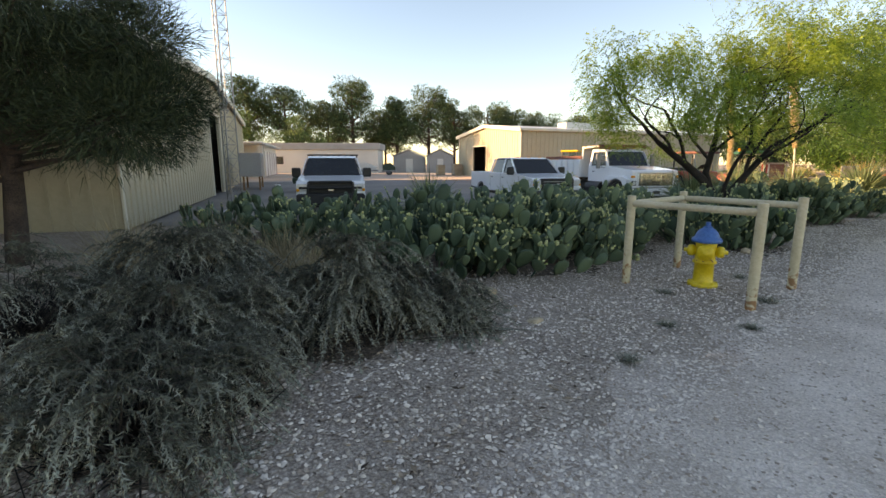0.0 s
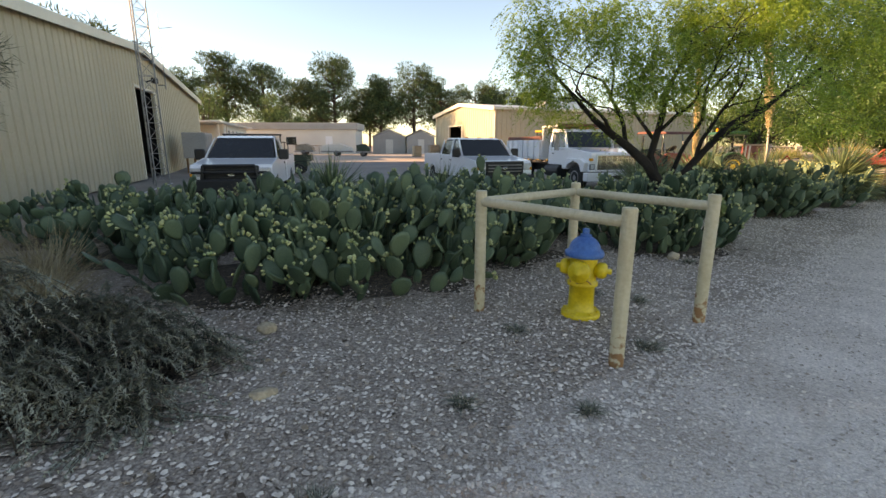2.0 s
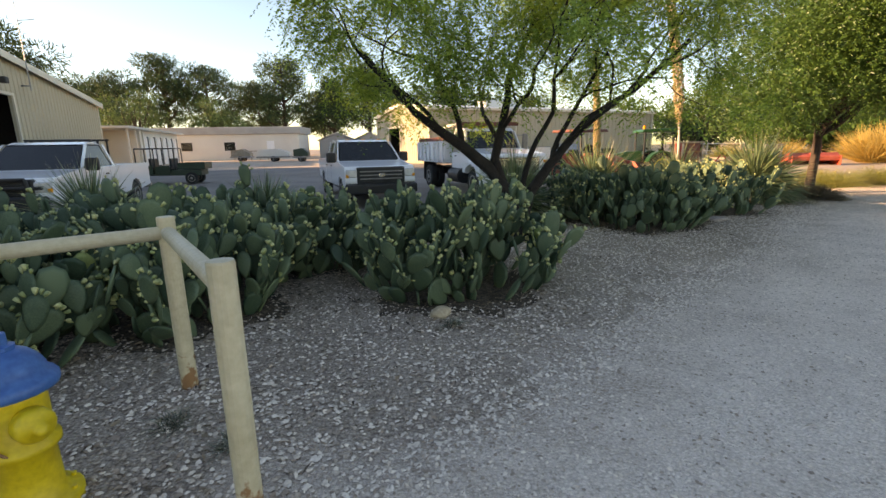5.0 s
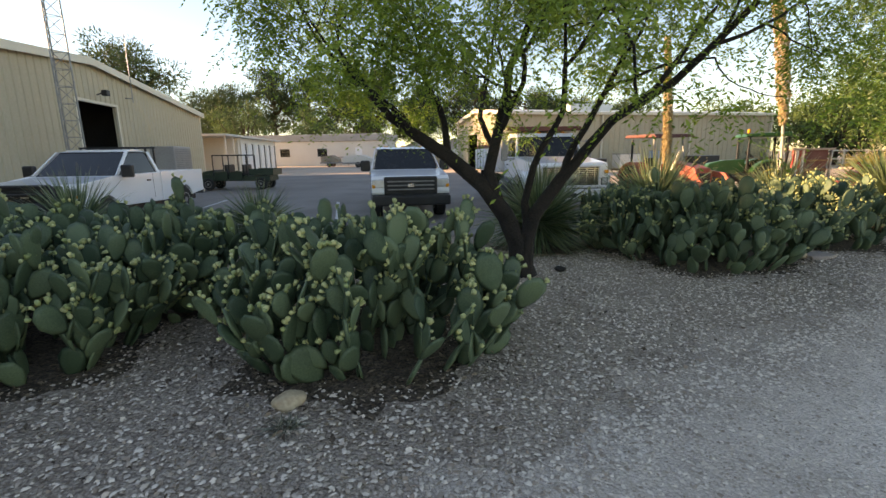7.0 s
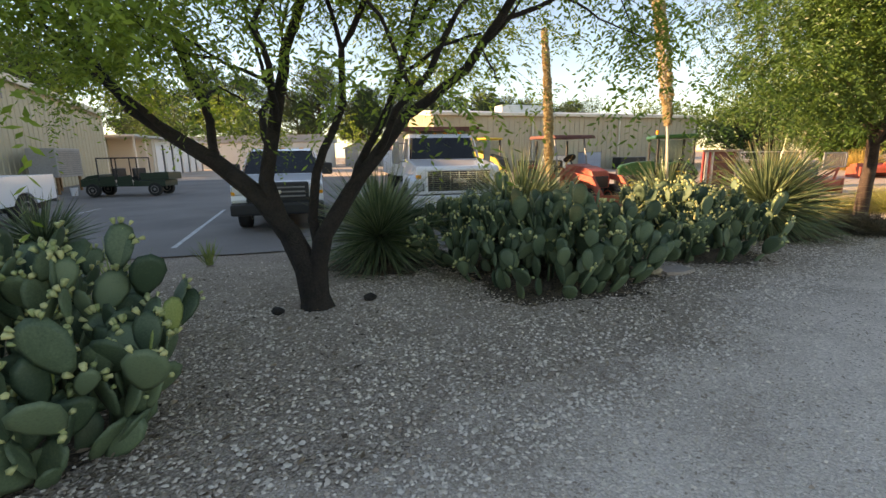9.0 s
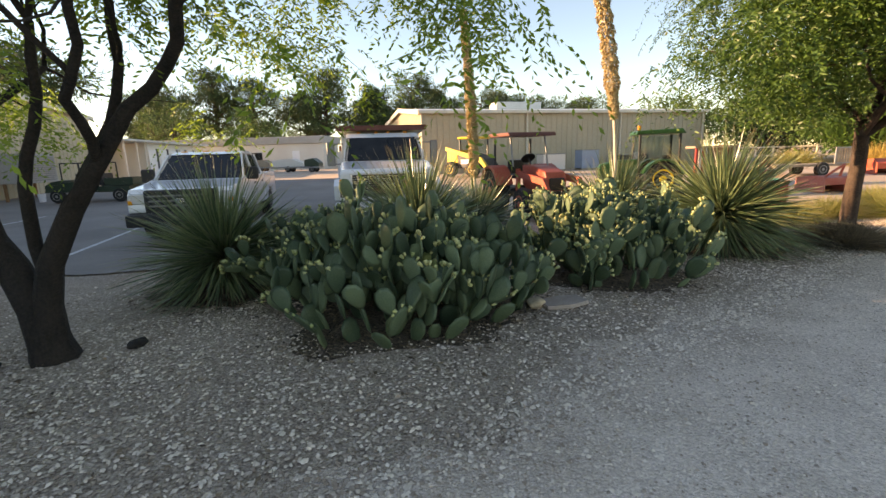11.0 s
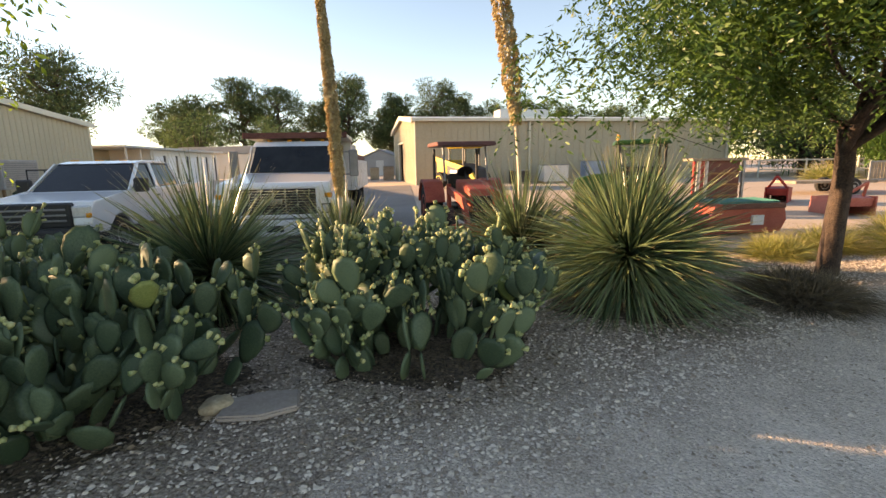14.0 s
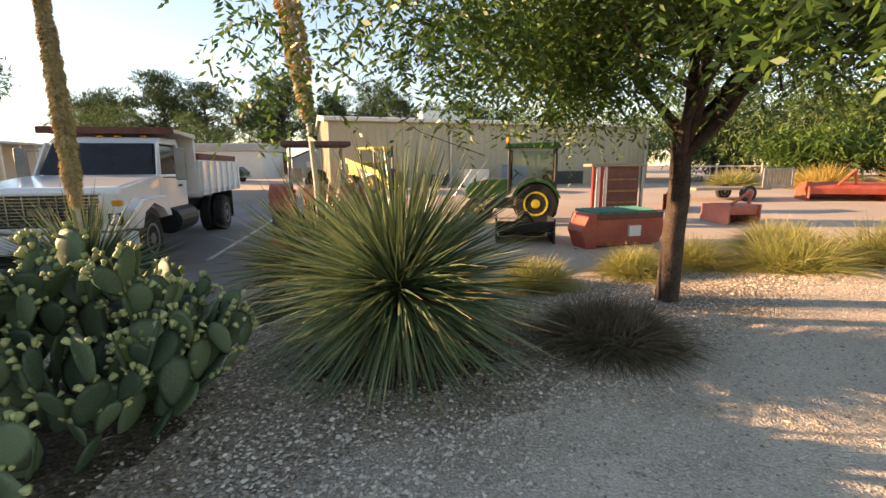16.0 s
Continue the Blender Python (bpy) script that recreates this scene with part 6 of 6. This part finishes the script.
# red hopper with an upright rack standing on it
hop = thing("seed_hopper", frame_at(15.75, 20.45, (0.92, 0.39), gz(15.75, 20.45) - 0.125) @ Matrix.Diagonal((0.95, 0.9, 1, 1)), "faded red seed hopper covered with teal netting", "implement", "machines in the yard")
part("hopper_box", slab([(0.0, 0.18), (-0.12, 0.45), (0.0, 0.82), (1.75, 0.82), (1.85, 0.45), (1.7, 0.18)], 0, 0.9, 0.02), M_ORANGE, hop)
part("end_guard", slab([(-0.2, 0.13), (-0.35, 0.5), (-0.15, 0.85), (0.02, 0.85), (0.02, 0.13)], -0.06, 0.5, 0.02), M_ORANGE, hop)
part("rim_strip", box(0.0, -0.05, 0.72, 1.75, -0.002, 0.84, 0.01), M_COPPER, hop)
part("label_plate", box(0.85, -0.07, 0.36, 1.15, -0.003, 0.58), M_WHITE, hop, "small pale label plate")
r5 = random.Random(8)
for k in range(22):
    x = 0.06 + 0.075 * k
    part("net_fold", cyl((x, 0.05, 0.85), (x + r5.uniform(-0.05, 0.05), 0.8, 0.88), 0.035, seg=6), M_TEAL, hop)
part("skid", box(0.1, 0.1, 0.126, 1.6, 0.2, 0.2), M_COPPER, hop)
rack = thing("upright_rack", frame_at(17.0, 26.9, (0.95, 0.31)) @ Matrix.Diagonal((1.55, 1.2, 1.55, 1)), "upright red and bare-metal rack standing in the yard", "rack")
part("back_panel", box(0.35, 0.02, 0.0, 1.15, 0.3, 1.0, 0.01), M_COPPER, rack)
part("top_board", box(-0.05, -0.08, 1.0, 1.3, 0.4, 1.06, 0.01), M_WOOD, rack)
for x, mt in ((0.0, M_RED), (0.11, M_WHITEWALL), (0.2, M_RED), (0.29, M_WHITEWALL), (1.18, M_STEEL)):
    part("upright", box(x, -0.06, 0, x + 0.06, 0.015, 0.998, 0.01), mt, rack)
for z in (0.2, 0.45, 0.7):
    part("shelf", box(0.37, -0.04, z, 1.13, 0.015, z + 0.04), M_RUST, rack)


def implement(x, y, deg, w, h, mat, label):
    t = thing("farm_implement", pose(x, y, gz(x, y) + 0.015, 0, 0, deg), label, "implement", "machines in the yard")
    part("deck", slab([(-0.5, 0.25), (-0.55, 0.5), (-0.2, h * 0.6), (0.4, h * 0.55), (0.6, 0.25)], -w / 2, w / 2, 0.03), mat, t)
    for s in (-1, 1):
        part("hitch_bar", cyl((-0.3, s * 0.3, h * 0.5), (-0.75, 0, h), 0.04, seg=8), mat, t)
        part("side_plate", slab([(-0.6, 0.0), (-0.6, 0.55), (0.6, 0.5), (0.65, 0.0)], s * w / 2 + 0.0, s * (w / 2 + 0.04)), mat, t)
    part("roller", cyl((0.45, -w / 2 + 0.05, 0.15), (0.45, w / 2 - 0.05, 0.15), 0.13), M_COPPER, t)


implement(20.2, 28.0, 60, 0.6, 0.95, M_RED, "red mower deck with a tall hitch frame")
implement(20.5, 24.9, 100, 0.85, 0.95, M_PINK, "red tillage implement with a pointed hitch")
implement(27.5, 30.8, 80, 2.6, 1.2, M_ORANGE, "wide faded red tiller")
implement(14.4, 21.5, 90, 1.2, 0.7, M_BLACK, "low black mower deck on the ground")
tr = thing("utility_trailer", frame_at(24.2, 30.5, (0.98, 0.2)), "small flat trailer with a raised mesh ramp", "trailer")
part("bed", box(-2.6, 0, 0.45, 0.6, 1.4, 0.55, 0.01), M_WOOD, tr)
ramp = part("ramp", join(box(0.2, 0.0, 0.55, 1.5, 0.05, 0.61), box(0.2, 0.0, 1.24, 1.5, 0.05, 1.3), box(0.2, 0.0, 0.612, 0.25, 0.05, 1.238), box(1.45, 0.0, 0.612, 1.5, 0.05, 1.238)), M_STEEL, tr)
for k in range(9):
    part("ramp_slat", box(0.27 + 0.13 * k, 0.01, 0.612, 0.37 + 0.13 * k, 0.035, 1.238), M_WOOD, ramp)
for s in (0, 1.4):
    wheel(tr, -0.4, s, 0.32, 0.2, M_STEEL)
for k, (x, y, w, d, h, mt, nm, lb) in enumerate((
        (12.0, 38.2, 1.6, 1.0, 1.1, M_WHITEWALL, "storage_crate", "pale equipment crate by the warehouse wall"), (14.6, 39.2, 1.3, 0.9, 1.3, M_BLUEGREY, "storage_crate", "blue-grey equipment crate by the warehouse wall"),
        (10.2, 37.8, 1.0, 0.9, 0.8, M_BLACK, "storage_crate", "dark equipment crate by the warehouse wall"), (17.5, 40.8, 2.2, 1.0, 0.9, M_BLACK, "storage_crate", "dark equipment crate by the warehouse wall"),
        (-1.6, 47.5, 0.9, 0.9, 1.2, M_WOOD, "storage_crate", "wooden crate beside the warehouse gable"), (-3.4, 49.0, 0.8, 0.8, 1.1, M_ROCK, "storage_crate", "tan crate beside the warehouse gable"))):
    c = thing(nm, frame_at(x, y, (0.92, 0.38)), lb, "crate", "crates by the warehouse")
    part("case", box(0, 0, 0.12, w, d, h, 0.02), mt, c)
    part("pallet", join(box(0, 0, 0, w, 0.1, 0.115), box(0, d - 0.1, 0, w, d, 0.115)), M_WOOD, c)
    part("lid", box(-0.02, -0.02, h + 0.001, w + 0.02, d + 0.02, h + 0.05, 0.01), M_STEEL, c)
for k, (x, y, w, mt) in enumerate(((-14.0, 51.3, 3.4, M_WHITEWALL), (-9.7, 49.4, 1.6, M_DKGREEN), (-18.2, 54.7, 2.2, M_WOOD))):
    c = thing("trailer_load", frame_at(x, y, (1, 0.1)), "low flat trailer stacked with materials in the far yard", "trailer", "loads in the far yard")
    part("deck", box(0, 0, 0.4, w, 1.6, 0.55, 0.02), M_STEEL, c)
    part("load", slab([(0.1, 0.56), (0.1, 1.2), (w * 0.6, 1.35), (w - 0.1, 0.9), (w - 0.1, 0.56)], 0.1, 1.5, 0.03), mt, c)
    wheel(c, w / 2, 0.1, 0.3, 0.18, M_STEEL)
    wheel(c, w / 2, 1.5, 0.3, 0.18, M_STEEL)

# pale pipe-rail fence far beyond the yard
fence = thing("rail_fence", pose(0, 0, 0.3), "pale pipe-rail fence along the far field", "fence")
for k in range(18):
    x, y = 26 + 2.4 * k, 44 - 0.75 * k
    part("post", cyl((x, y, 0), (x, y, 1.25), 0.06, seg=8), M_TRIM, fence)
    if k < 17:
        for z in (0.55, 1.15):
            part("rail", cyl((x, y, z), (x + 2.4, y - 0.75, z), 0.045, seg=8), M_TRIM, fence)
tuft("mullein_weed", 4.0, 9.9, 0.14, 0.75, 46, 98, M_PADY, "thin yellow-green upright weed beside the cactus", "weed", width=0.02, arch=0.1, low=0.85)
tuft("mullein_weed", 3.55, 12.1, 0.12, 0.4, 40, 99, M_PADY, "thin yellow-green upright weed at the asphalt edge", "weed", width=0.02, arch=0.1, low=0.85)
for k, (x, y, rd, h) in enumerate(((30, 36, 1.6, 1.5), (27, 38, 1.4, 1.3), (38, 37, 2.0, 1.6), (33, 40, 1.8, 1.5), (43, 27, 1.8, 1.5), (36, 24, 1.5, 1.2), (31, 22, 1.3, 1.0), (40, 20, 1.5, 1.2))):
    tuft("field_grass", x, y, rd, h, 1100, 500 + k, M_GRASS if k % 2 else M_GOLD, "rough tall grass in the field beyond", group="field grasses", width=0.03, arch=0.35)
